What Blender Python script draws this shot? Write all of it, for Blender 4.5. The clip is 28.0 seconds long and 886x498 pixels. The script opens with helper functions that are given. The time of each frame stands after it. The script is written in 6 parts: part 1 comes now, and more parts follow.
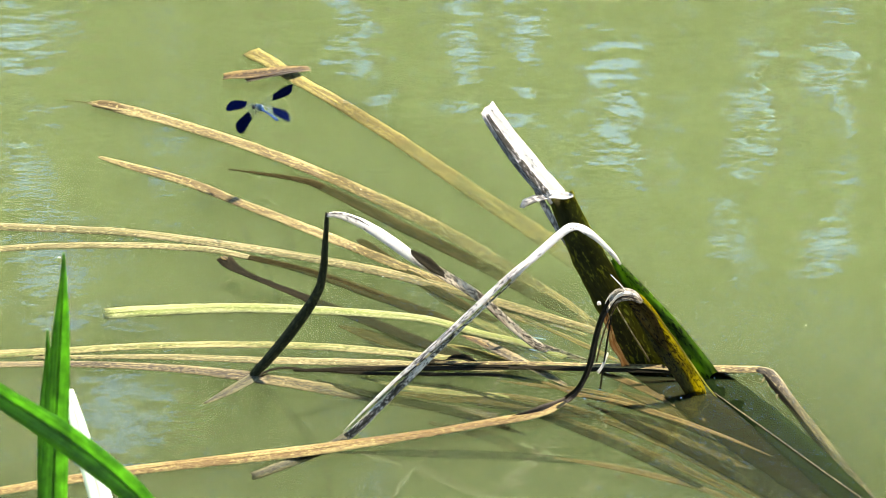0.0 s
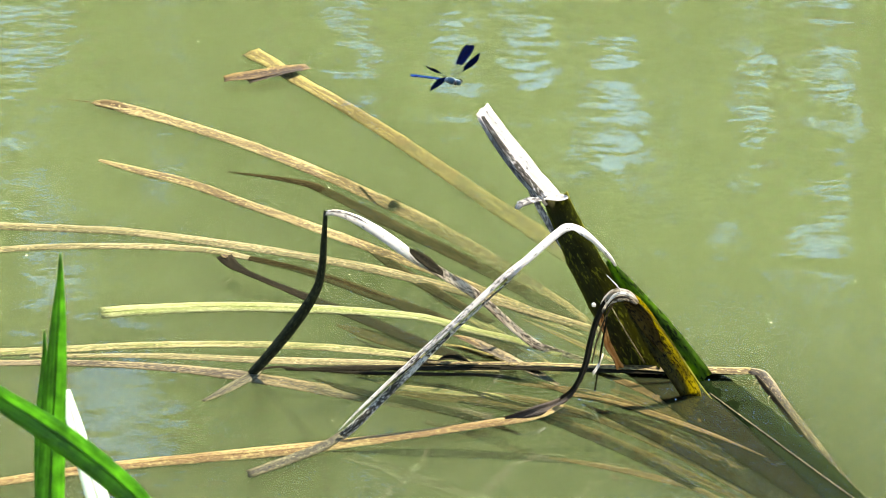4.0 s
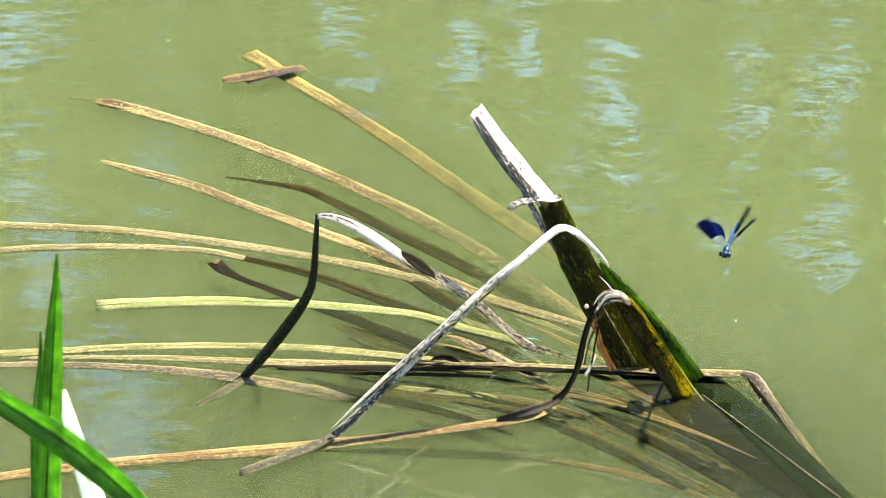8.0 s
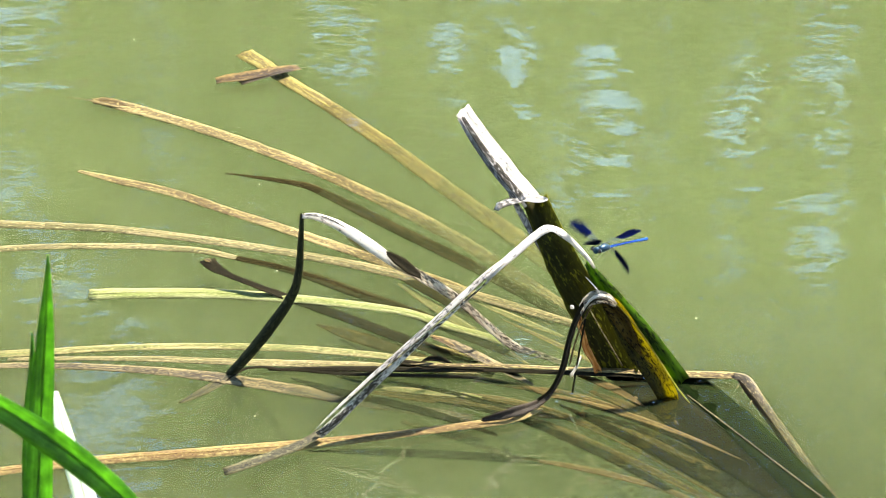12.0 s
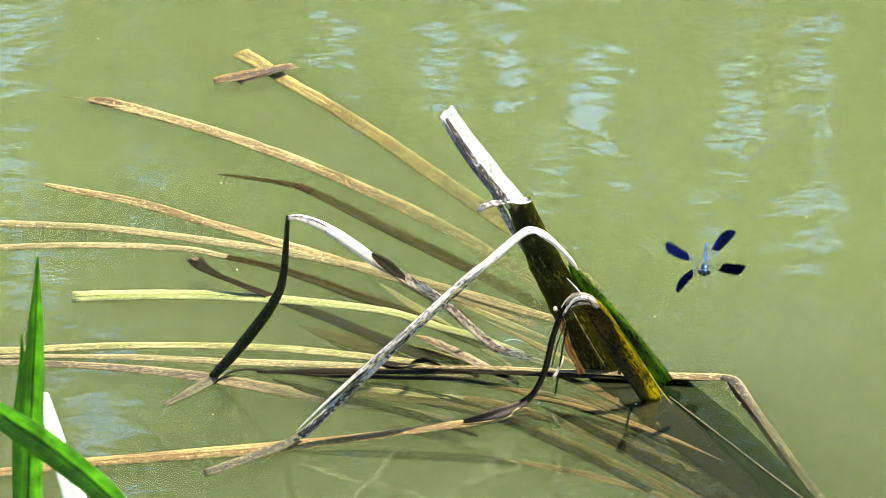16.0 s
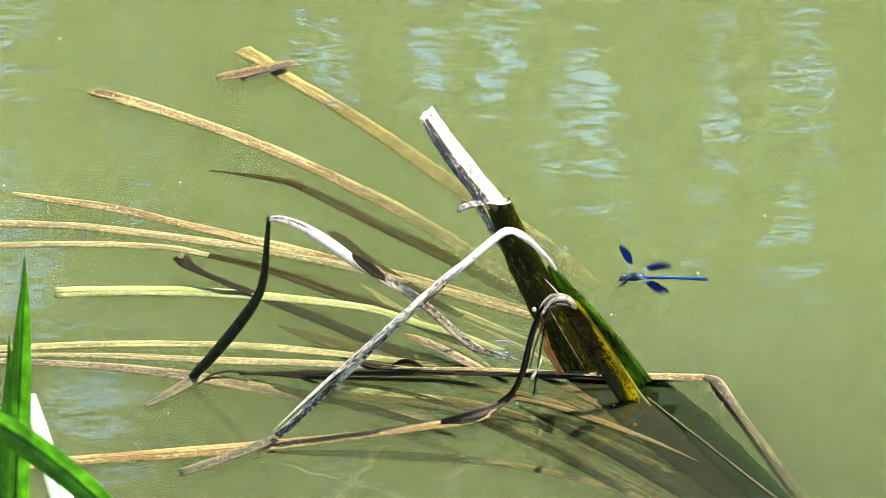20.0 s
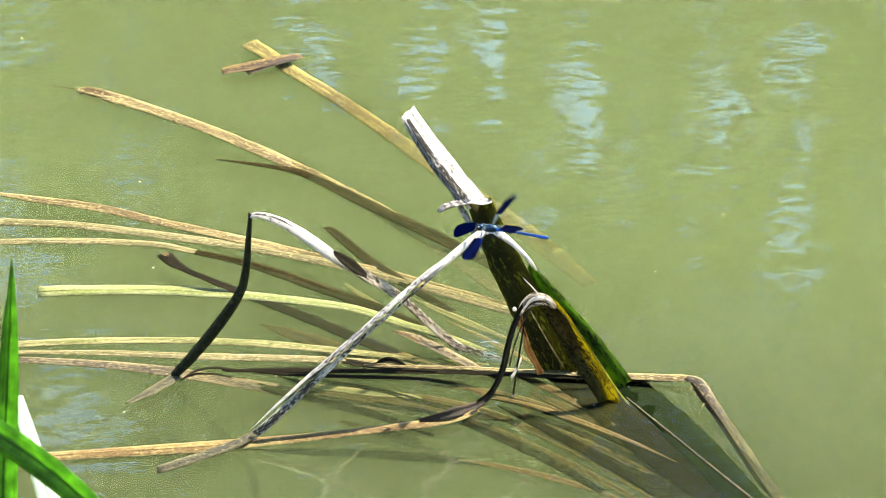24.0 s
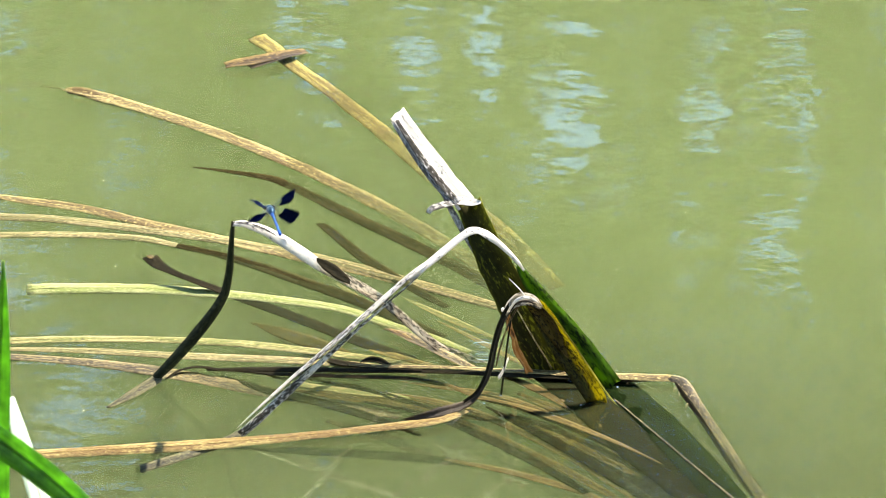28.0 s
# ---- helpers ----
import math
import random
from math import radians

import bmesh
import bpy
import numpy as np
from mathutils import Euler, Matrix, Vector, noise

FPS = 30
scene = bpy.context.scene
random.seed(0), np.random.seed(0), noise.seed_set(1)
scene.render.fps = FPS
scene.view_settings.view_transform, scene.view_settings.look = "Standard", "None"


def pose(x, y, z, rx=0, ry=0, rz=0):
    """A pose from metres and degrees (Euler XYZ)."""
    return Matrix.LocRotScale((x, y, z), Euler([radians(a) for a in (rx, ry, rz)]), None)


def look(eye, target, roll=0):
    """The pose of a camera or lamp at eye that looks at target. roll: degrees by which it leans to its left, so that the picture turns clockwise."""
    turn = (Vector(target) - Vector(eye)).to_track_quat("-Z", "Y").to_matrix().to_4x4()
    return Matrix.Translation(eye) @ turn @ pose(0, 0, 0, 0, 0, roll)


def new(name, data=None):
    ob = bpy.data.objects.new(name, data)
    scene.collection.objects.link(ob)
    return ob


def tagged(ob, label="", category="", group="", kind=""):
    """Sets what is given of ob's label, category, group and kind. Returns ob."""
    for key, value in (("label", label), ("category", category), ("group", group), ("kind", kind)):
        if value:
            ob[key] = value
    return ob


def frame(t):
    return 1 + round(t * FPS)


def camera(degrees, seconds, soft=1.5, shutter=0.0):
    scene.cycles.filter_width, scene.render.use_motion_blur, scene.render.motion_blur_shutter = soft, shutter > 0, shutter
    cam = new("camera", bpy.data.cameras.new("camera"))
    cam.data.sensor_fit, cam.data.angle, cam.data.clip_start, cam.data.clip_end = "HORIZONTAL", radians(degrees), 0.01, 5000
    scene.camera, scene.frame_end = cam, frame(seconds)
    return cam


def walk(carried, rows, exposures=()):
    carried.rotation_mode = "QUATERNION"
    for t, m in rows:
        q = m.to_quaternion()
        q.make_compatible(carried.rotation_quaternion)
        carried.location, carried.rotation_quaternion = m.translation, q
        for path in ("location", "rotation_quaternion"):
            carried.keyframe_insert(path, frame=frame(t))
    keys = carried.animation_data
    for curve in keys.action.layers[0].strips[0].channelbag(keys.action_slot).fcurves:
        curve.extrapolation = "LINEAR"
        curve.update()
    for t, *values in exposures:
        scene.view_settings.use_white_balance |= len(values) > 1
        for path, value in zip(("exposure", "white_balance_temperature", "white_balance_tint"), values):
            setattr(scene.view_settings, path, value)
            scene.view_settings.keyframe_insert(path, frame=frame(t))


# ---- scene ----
# ---------------------------------------------------------------- camera
cam = camera(15.0, 28.0, soft=0.5, shutter=0.5)
cam.data.dof.use_dof, cam.data.dof.focus_distance, cam.data.dof.aperture_fstop = True, 1.86, 46.0
walk(cam, [
    (0, pose(0, -1.6776, 0.892, 62, 0, 0)),
    (1.5, pose(0.0002, -1.6776, 0.892, 62.002, 0, -0.025)),
    (3.5, pose(0.0003, -1.6776, 0.892, 62.004, 0, -0.042)),
    (5.5, pose(0.0004, -1.6776, 0.892, 62.005, 0, -0.05)),
    (7, pose(0.0005, -1.6776, 0.892, 62.007, 0, -0.075)),
    (8.5, pose(0.0008, -1.6776, 0.892, 62.01, 0, -0.109)),
    (10, pose(0.0011, -1.6776, 0.892, 62.014, 0, -0.151)),
    (11.5, pose(0.0015, -1.6776, 0.892, 62.019, 0, -0.209)),
    (12.5, pose(0.0016, -1.6776, 0.892, 62.021, 0, -0.226)),
    (14.5, pose(0.0021, -1.6776, 0.892, 62.027, 0, -0.293)),
    (16, pose(0.0026, -1.6776, 0.892, 62.033, 0, -0.36)),
    (17.5, pose(0.0031, -1.6776, 0.892, 62.04, 0, -0.435)),
    (19, pose(0.0035, -1.6776, 0.892, 62.045, 0, -0.494)),
    (20.5, pose(0.0041, -1.6776, 0.892, 62.052, 0, -0.569)),
    (21.5, pose(0.0045, -1.6776, 0.892, 62.058, 0, -0.628)),
    (23.5, pose(0.005, -1.6776, 0.892, 62.065, 0, -0.703)),
    (25, pose(0.0054, -1.6776, 0.892, 62.069, 0, -0.753)),
    (26.5, pose(0.0057, -1.6776, 0.892, 62.073, 0, -0.795)),
    (28, pose(0.006, -1.6776, 0.892, 62.077, 0, -0.837))])

# ---------------------------------------------------------------- sky, sun, exposure
SUN = Vector((0.55, 0.60, 1.0)).normalized()
world = bpy.data.worlds.new("world")
scene.world = world
world.use_nodes = True
wn = world.node_tree.nodes
sky = wn.new("ShaderNodeTexSky")
sky.sky_type, sky.sun_disc, sky.dust_density, sky.ozone_density = "NISHITA", False, 0.1, 5.0
sky.sun_elevation, sky.sun_rotation = math.asin(SUN.z), math.atan2(SUN.x, SUN.y)
wn["Background"].inputs["Strength"].default_value = 0.125
world.node_tree.links.new(sky.outputs[0], wn["Background"].inputs["Color"])
sun = new("sun", bpy.data.lights.new("sun", "SUN"))
sun.data.energy, sun.data.angle, sun.data.color = 5.0, radians(0.53), (1.0, 0.95, 0.87)
sun.matrix_world = look(SUN * 30, (0, 0, 0))
scene.view_settings.exposure = 2.27


# ---------------------------------------------------------------- materials
def nodes_of(name):
    m = bpy.data.materials.new(name)
    m.use_nodes = True
    t = m.node_tree
    return m, t, t.nodes, t.links, t.nodes["Principled BSDF"]


def math_node(t, op, a, b=0.0, clamp=False):
    n = t.nodes.new("ShaderNodeMath")
    n.operation, n.use_clamp = op, clamp
    for i, v in enumerate((a, b)):
        if isinstance(v, (int, float)):
            n.inputs[i].default_value = v
        else:
            t.links.new(v, n.inputs[i])
    return n.outputs[0]


def mix_color(t, fac, a, b):
    n = t.nodes.new("ShaderNodeMix")
    n.data_type = "RGBA"
    for i, v in ((0, fac), (6, a), (7, b)):
        if isinstance(v, tuple):
            n.inputs[i].default_value = (*v, 1)
        elif isinstance(v, (int, float)):
            n.inputs[i].default_value = v
        else:
            t.links.new(v, n.inputs[i])
    return n.outputs[2]


def noise_at(t, vec, scale, detail=4.0, rough=0.55, stretch=None):
    if stretch:
        mp = t.nodes.new("ShaderNodeMapping")
        mp.inputs["Scale"].default_value = stretch
        t.links.new(vec, mp.inputs["Vector"])
        vec = mp.outputs[0]
    n = t.nodes.new("ShaderNodeTexNoise")
    n.inputs["Scale"].default_value, n.inputs["Detail"].default_value, n.inputs["Roughness"].default_value = scale, detail, rough
    t.links.new(vec, n.inputs["Vector"])
    return n.outputs["Fac"]


def step(t, v, lo, hi):
    n = t.nodes.new("ShaderNodeMapRange")
    n.inputs[1].default_value, n.inputs[2].default_value = lo, hi
    n.clamp = True
    t.links.new(v, n.inputs[0])
    return n.outputs[0]


def leaf_material(name, light, dark, spot, spots=0.5, rough=0.6, gloss=0.14, band=None, flecks=0.5, grain=1.0):
    """Dead leaf: pale edges, a browner core that wanders, streaks along the blade, cream flecks. The UV map is in metres."""
    m, t, n, l, p = nodes_of(name)
    uv = n.new("ShaderNodeUVMap").outputs[0]
    ac = n.new("ShaderNodeUVMap")
    ac.uv_map = "Across"
    sep = n.new("ShaderNodeSeparateXYZ")
    l.new(ac.outputs[0], sep.inputs[0])
    streak = noise_at(t, uv, grain, 5, 0.7, (820, 330, 1))
    fine = noise_at(t, uv, grain, 3, 0.65, (1500, 640, 1))
    tone = noise_at(t, uv, 1.0, 3, 0.6, (70, 22, 1))
    wander = noise_at(t, ac.outputs[0], 1.0, 3, 0.6, (0.4, 26, 1))
    place = math_node(t, "ADD", sep.outputs[0], math_node(t, "MULTIPLY", math_node(t, "SUBTRACT", wander, 0.5), 2.6))
    core = math_node(t, "SUBTRACT", 1.0, step(t, math_node(t, "ABSOLUTE", place), 0.2, 0.95), True)
    brown = math_node(t, "ADD", math_node(t, "MULTIPLY", core, 0.5), math_node(t, "MULTIPLY", math_node(t, "SUBTRACT", streak, 0.5), 2.6))
    brown = math_node(t, "ADD", brown, math_node(t, "MULTIPLY", math_node(t, "SUBTRACT", tone, 0.5), 1.3))
    col = mix_color(t, step(t, brown, -0.12 - 0.12 * spots, 0.45), light, dark)
    if band:
        col = mix_color(t, math_node(t, "MULTIPLY", core, 0.6), col, band)
    mark = math_node(t, "ADD", math_node(t, "MULTIPLY", fine, 0.62), math_node(t, "MULTIPLY", streak, 0.38))
    mark = math_node(t, "ADD", mark, math_node(t, "MULTIPLY", math_node(t, "SUBTRACT", core, 0.6), 0.07))
    edge = 0.605 - 0.08 * spots
    col = mix_color(t, math_node(t, "MULTIPLY", step(t, mark, edge, edge + 0.05), 0.8), col, spot)
    fleck = noise_at(t, uv, grain, 3, 0.65, (760, 330, 1))
    pale = tuple(min(0.8, c * 1.65 + 0.012) for c in light)
    col = mix_color(t, math_node(t, "MULTIPLY", step(t, fleck, 0.57, 0.66), flecks), col, pale)
    rim = step(t, math_node(t, "ADD", sep.outputs[0], math_node(t, "MULTIPLY", streak, 0.9)), 1.36, 1.5)
    col = mix_color(t, math_node(t, "MULTIPLY", rim, 0.6), col, spot)
    l.new(col, p.inputs["Base Color"])
    p.inputs["Roughness"].default_value = rough
    p.inputs["Specular IOR Level"].default_value = gloss
    bump = n.new("ShaderNodeBump")
    bump.inputs["Strength"].default_value, bump.inputs["Distance"].default_value = 0.8, 0.0006
    l.new(math_node(t, "ADD", fine, streak), bump.inputs["Height"])
    l.new(bump.outputs[0], p.inputs["Normal"])
    return m


def mottled_material(name, light, dark, spot, spots=0.5, rough=0.6, glow=0.0, glow_color=None, speckle=760, gloss=0.14, band=None, flecks=0.45, lean=0.0):
    """Mossy or bleached blade: fibres, blotches and specks. The UV map is in metres."""
    m, t, n, l, p = nodes_of(name)
    uv = n.new("ShaderNodeUVMap").outputs[0]
    fibre = noise_at(t, uv, 1.0, 5, 0.6, (2600, 60, 1))
    blotch = noise_at(t, uv, 1.0, 4, 0.6, (90, 26, 1))
    grain = noise_at(t, uv, 1.0, 5, 0.65, (speckle * 1.7, speckle * 0.6, 1))
    patch = noise_at(t, uv, 1.0, 3, 0.6, (190, 45, 1))
    speck = math_node(t, "ADD", grain, math_node(t, "MULTIPLY", math_node(t, "SUBTRACT", patch, 0.5), 0.55))
    col = mix_color(t, step(t, fibre, 0.34, 0.66), dark, light)
    col = mix_color(t, math_node(t, "MULTIPLY", step(t, blotch, 0.46, 0.66), 0.75), col, dark)
    ac = n.new("ShaderNodeUVMap")
    ac.uv_map = "Across"
    sep = n.new("ShaderNodeSeparateXYZ")
    l.new(ac.outputs[0], sep.inputs[0])
    wander = noise_at(t, ac.outputs[0], 1.0, 4, 0.6, (0.35, 22, 1))
    place = math_node(t, "ADD", sep.outputs[0], math_node(t, "MULTIPLY", math_node(t, "SUBTRACT", wander, 0.46), 3.2))
    stripe = math_node(t, "SUBTRACT", 1.0, step(t, math_node(t, "ABSOLUTE", place), 0.12, 0.34), True)
    col = mix_color(t, math_node(t, "MULTIPLY", stripe, 0.7), col, band or dark)
    rim = step(t, math_node(t, "ADD", math_node(t, "ABSOLUTE", sep.outputs[0]), math_node(t, "MULTIPLY", fibre, 0.5)), 1.08, 1.25)
    col = mix_color(t, math_node(t, "MULTIPLY", rim, 0.65), col, spot)
    edge = 0.64 - 0.17 * spots
    col = mix_color(t, math_node(t, "MULTIPLY", step(t, speck, edge - 0.02, edge + 0.03), 0.88), col, spot)
    fleck = noise_at(t, uv, 1.0, 4, 0.6, (speckle * 1.6, speckle * 0.38, 1))
    pale = tuple(min(0.8, c * 1.4 + 0.004) for c in light)
    col = mix_color(t, math_node(t, "MULTIPLY", step(t, fleck, 0.54, 0.64), flecks), col, pale)
    # lean darkens one side; on the folded blade this paints the fold's shade
    side_dark = math_node(t, "MULTIPLY", step(t, math_node(t, "ADD", sep.outputs[0], math_node(t, "MULTIPLY", math_node(t, "SUBTRACT", blotch, 0.5), 2.0)), -0.1 - lean * 0.2, 0.65), lean)
    col = mix_color(t, side_dark, col, dark)
    l.new(col, p.inputs["Base Color"])
    p.inputs["Roughness"].default_value = rough
    p.inputs["Specular IOR Level"].default_value = gloss
    bump = n.new("ShaderNodeBump")
    bump.inputs["Strength"].default_value, bump.inputs["Distance"].default_value = 0.75, 0.0005
    l.new(math_node(t, "ADD", fibre, math_node(t, "MULTIPLY", speck, 0.6)), bump.inputs["Height"])
    l.new(bump.outputs[0], p.inputs["Normal"])
    if glow:
        tr = n.new("ShaderNodeBsdfTranslucent")
        if glow_color:
            gc = mix_color(t, side_dark, mix_color(t, step(t, blotch, 0.4, 0.7), glow_color, dark), dark)
            l.new(mix_color(t, math_node(t, "MULTIPLY", step(t, speck, edge - 0.04, edge + 0.04), 0.85), gc, spot), tr.inputs["Color"])
        else:
            l.new(col, tr.inputs["Color"])
        mx = n.new("ShaderNodeMixShader")
        mx.inputs[0].default_value = glow
        l.new(p.outputs[0], mx.inputs[1])
        l.new(tr.outputs[0], mx.inputs[2])
        l.new(mx.outputs[0], n["Material Output"].inputs["Surface"])
    return m


leaf_ochre = leaf_material("leaf_ochre", (0.2, 0.16, 0.036), (0.08, 0.055, 0.01), (0.024, 0.015, 0.005), 0.75, flecks=0.6)
leaf_brown = leaf_material("leaf_brown", (0.16, 0.105, 0.03), (0.045, 0.025, 0.007), (0.013, 0.008, 0.004), 0.9, flecks=0.5)
leaf_tan = leaf_material("leaf_tan", (0.245, 0.19, 0.068), (0.072, 0.045, 0.011), (0.015, 0.009, 0.004), 0.8, flecks=0.8)
leaf_straw = leaf_material("leaf_straw", (0.25, 0.195, 0.082), (0.068, 0.049, 0.017), (0.02, 0.014, 0.006), 0.75, band=(0.12, 0.112, 0.027), flecks=0.75)
leaf_mud = leaf_material("leaf_mud", (0.19, 0.145, 0.062), (0.04, 0.029, 0.012), (0.01, 0.007, 0.004), 1.0, flecks=0.65)
leaf_wet = leaf_material("leaf_wet", (0.135, 0.094, 0.03), (0.058, 0.037, 0.011), (0.016, 0.012, 0.005), 0.4, gloss=0.04)
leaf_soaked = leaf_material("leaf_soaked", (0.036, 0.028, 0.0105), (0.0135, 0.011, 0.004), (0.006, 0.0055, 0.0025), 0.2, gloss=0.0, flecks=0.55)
leaf_drowned = leaf_material("leaf_drowned", (0.096, 0.071, 0.022), (0.031, 0.024, 0.009), (0.01, 0.009, 0.004), 0.25, gloss=0.0, flecks=0.35)
# near black: shade under the mat and the stem's reflection are in these colours
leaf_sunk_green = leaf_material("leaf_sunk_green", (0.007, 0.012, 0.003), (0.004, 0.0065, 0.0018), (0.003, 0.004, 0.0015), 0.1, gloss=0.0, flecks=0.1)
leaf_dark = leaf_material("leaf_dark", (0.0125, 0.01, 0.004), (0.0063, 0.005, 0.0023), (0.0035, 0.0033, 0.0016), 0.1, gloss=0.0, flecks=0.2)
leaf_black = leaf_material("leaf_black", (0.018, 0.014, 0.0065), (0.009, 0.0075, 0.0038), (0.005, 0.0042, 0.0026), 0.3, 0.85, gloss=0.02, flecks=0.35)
leaf_drab = mottled_material("leaf_drab", (0.48, 0.41, 0.29), (0.24, 0.18, 0.1), (0.02, 0.015, 0.009), 0.65, 0.6, 0.62, (0.85, 0.8, 0.7), speckle=560)
leaf_lime = leaf_material("leaf_lime", (0.21, 0.205, 0.075), (0.105, 0.105, 0.03), (0.07, 0.05, 0.018), 0.2, band=(0.125, 0.15, 0.022), flecks=0.6)
leaf_olive = leaf_material("leaf_olive", (0.26, 0.215, 0.082), (0.09, 0.07, 0.02), (0.03, 0.022, 0.01), 0.6, band=(0.1, 0.12, 0.018), flecks=0.65)
leaf_white = mottled_material("leaf_white", (0.8, 0.76, 0.68), (0.5, 0.45, 0.37), (0.05, 0.04, 0.03), 0.12, 0.6, 0.5, (0.85, 0.8, 0.7), speckle=640)
leaf_shade = mottled_material("leaf_shade", (0.06, 0.05, 0.036), (0.022, 0.018, 0.013), (0.4, 0.36, 0.31), 0.62, 0.7, speckle=620, gloss=0.03)
leaf_strand = leaf_material("leaf_strand", (0.038, 0.038, 0.016), (0.012, 0.013, 0.005), (0.005, 0.005, 0.003), 0.5, 0.6, gloss=0.04, flecks=0.45)
leaf_ash = mottled_material("leaf_ash", (0.76, 0.71, 0.62), (0.46, 0.4, 0.32), (0.02, 0.016, 0.012), 0.62, 0.6, 0.5, (0.85, 0.8, 0.7), speckle=520)
leaf_umber = leaf_material("leaf_umber", (0.05, 0.033, 0.015), (0.02, 0.013, 0.006), (0.01, 0.006, 0.003), 0.5)
leaf_backlit_rim = mottled_material("leaf_backlit_rim", (0.3, 0.28, 0.06), (0.2, 0.18, 0.03), (0.1, 0.08, 0.02), 0.1, 0.5, 0.7, (0.85, 0.8, 0.2))
leaf_sodden = leaf_material("leaf_sodden", (0.1, 0.085, 0.034), (0.032, 0.027, 0.010), (0.010, 0.008, 0.004), 0.8, flecks=0.5)
leaf_stalk_shade = mottled_material("leaf_stalk_shade", (0.05, 0.042, 0.027), (0.02, 0.017, 0.011), (0.5, 0.45, 0.36), 0.68, 0.6, speckle=860, gloss=0.0, flecks=0.1)
leaf_speckle = mottled_material("leaf_speckle", (0.42, 0.385, 0.33), (0.22, 0.19, 0.15), (0.016, 0.013, 0.010), 1.0, 0.6, speckle=900)
leaf_moss = mottled_material("leaf_moss", (0.05, 0.046, 0.008), (0.018, 0.016, 0.004), (0.22, 0.21, 0.014), 0.3, 0.6, 0.36, (0.17, 0.16, 0.008), speckle=440, gloss=0.03, lean=0.55)
leaf_yellowmoss = mottled_material("leaf_yellowmoss", (0.19, 0.165, 0.012), (0.022, 0.017, 0.004), (0.008, 0.006, 0.002), 0.6, 0.5, 0.56, (0.53, 0.46, 0.013), speckle=760, lean=0.5)
leaf_brown_shade = mottled_material("leaf_brown_shade", (0.13, 0.085, 0.016), (0.04, 0.024, 0.006), (0.014, 0.009, 0.004), 0.6, 0.5, 0.5, (0.3, 0.19, 0.012), speckle=640, gloss=0.03)
leaf_green = mottled_material("leaf_green", (0.05, 0.09, 0.007), (0.016, 0.03, 0.003), (0.012, 0.014, 0.003), 0.5, 0.5, 0.62, (0.24, 0.40, 0.012), speckle=420, gloss=0.05, lean=0.6)
leaf_orange = leaf_material("leaf_orange", (0.215, 0.158, 0.048), (0.1, 0.056, 0.013), (0.034, 0.016, 0.007), 0.5, flecks=0.55)
leaf_rust = mottled_material("leaf_rust", (0.48, 0.25, 0.07), (0.3, 0.09, 0.01), (0.06, 0.02, 0.005), 0.5, speckle=420)


def grass_material(name, light, dark, glow):
    m, t, n, l, p = nodes_of(name)
    uv = n.new("ShaderNodeUVMap").outputs[0]
    ribs = noise_at(t, uv, 1.0, 3, 0.6, (900, 7, 1))
    tone = step(t, noise_at(t, uv, 1.0, 4, 0.6, (180, 110, 1)), 0.35, 0.65)
    col = mix_color(t, math_node(t, "MULTIPLY", math_node(t, "ADD", ribs, tone), 0.5), dark, light)
    l.new(col, p.inputs["Base Color"])
    p.inputs["Roughness"].default_value = 0.42
    tr = n.new("ShaderNodeBsdfTranslucent")
    l.new(mix_color(t, math_node(t, "MULTIPLY", math_node(t, "ADD", ribs, math_node(t, "MULTIPLY", tone, 0.6)), 0.75), glow, light), tr.inputs["Color"])
    mx = n.new("ShaderNodeMixShader")
    mx.inputs[0].default_value = 0.72
    l.new(p.outputs[0], mx.inputs[1])
    l.new(tr.outputs[0], mx.inputs[2])
    l.new(mx.outputs[0], n["Material Output"].inputs["Surface"])
    return m


grass_green = grass_material("grass_green", (0.06, 0.14, 0.022), (0.028, 0.075, 0.014), (0.4, 0.76, 0.11))
# near-white colour stands in for the sun's sheen on a grass blade
grass_sheen = grass_material("grass_sheen", (0.8, 0.84, 0.72), (0.68, 0.75, 0.58), (0.78, 0.84, 0.7))

SILT = (0.1115, 0.137, 0.0495)


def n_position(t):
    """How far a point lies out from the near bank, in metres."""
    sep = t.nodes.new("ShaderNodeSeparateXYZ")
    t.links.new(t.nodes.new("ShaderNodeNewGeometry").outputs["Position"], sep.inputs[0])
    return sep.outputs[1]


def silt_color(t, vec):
    """Silty water, its colour darkened towards the near bank in place of dimmer reflections."""
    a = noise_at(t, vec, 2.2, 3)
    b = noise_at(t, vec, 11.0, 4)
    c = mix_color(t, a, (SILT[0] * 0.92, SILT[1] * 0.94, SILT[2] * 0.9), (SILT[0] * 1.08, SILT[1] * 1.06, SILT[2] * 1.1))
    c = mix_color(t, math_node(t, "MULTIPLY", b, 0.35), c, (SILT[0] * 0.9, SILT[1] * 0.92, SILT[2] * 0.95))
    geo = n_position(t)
    near_dim = step(t, math_node(t, "ADD", geo, math_node(t, "MULTIPLY", a, 0.22)), 0.12, -0.2)
    return mix_color(t, math_node(t, "MULTIPLY", near_dim, 0.95), c, (SILT[0] * 0.64, SILT[1] * 0.62, SILT[2] * 0.68))


# where stalks pierce the water and send out small rings
RING_FEET = ((0.138, -0.157, 0.06), (0.082, -0.158, 0.08), (0.050, -0.110, 0.26), (0.109, -0.136, 0.06))


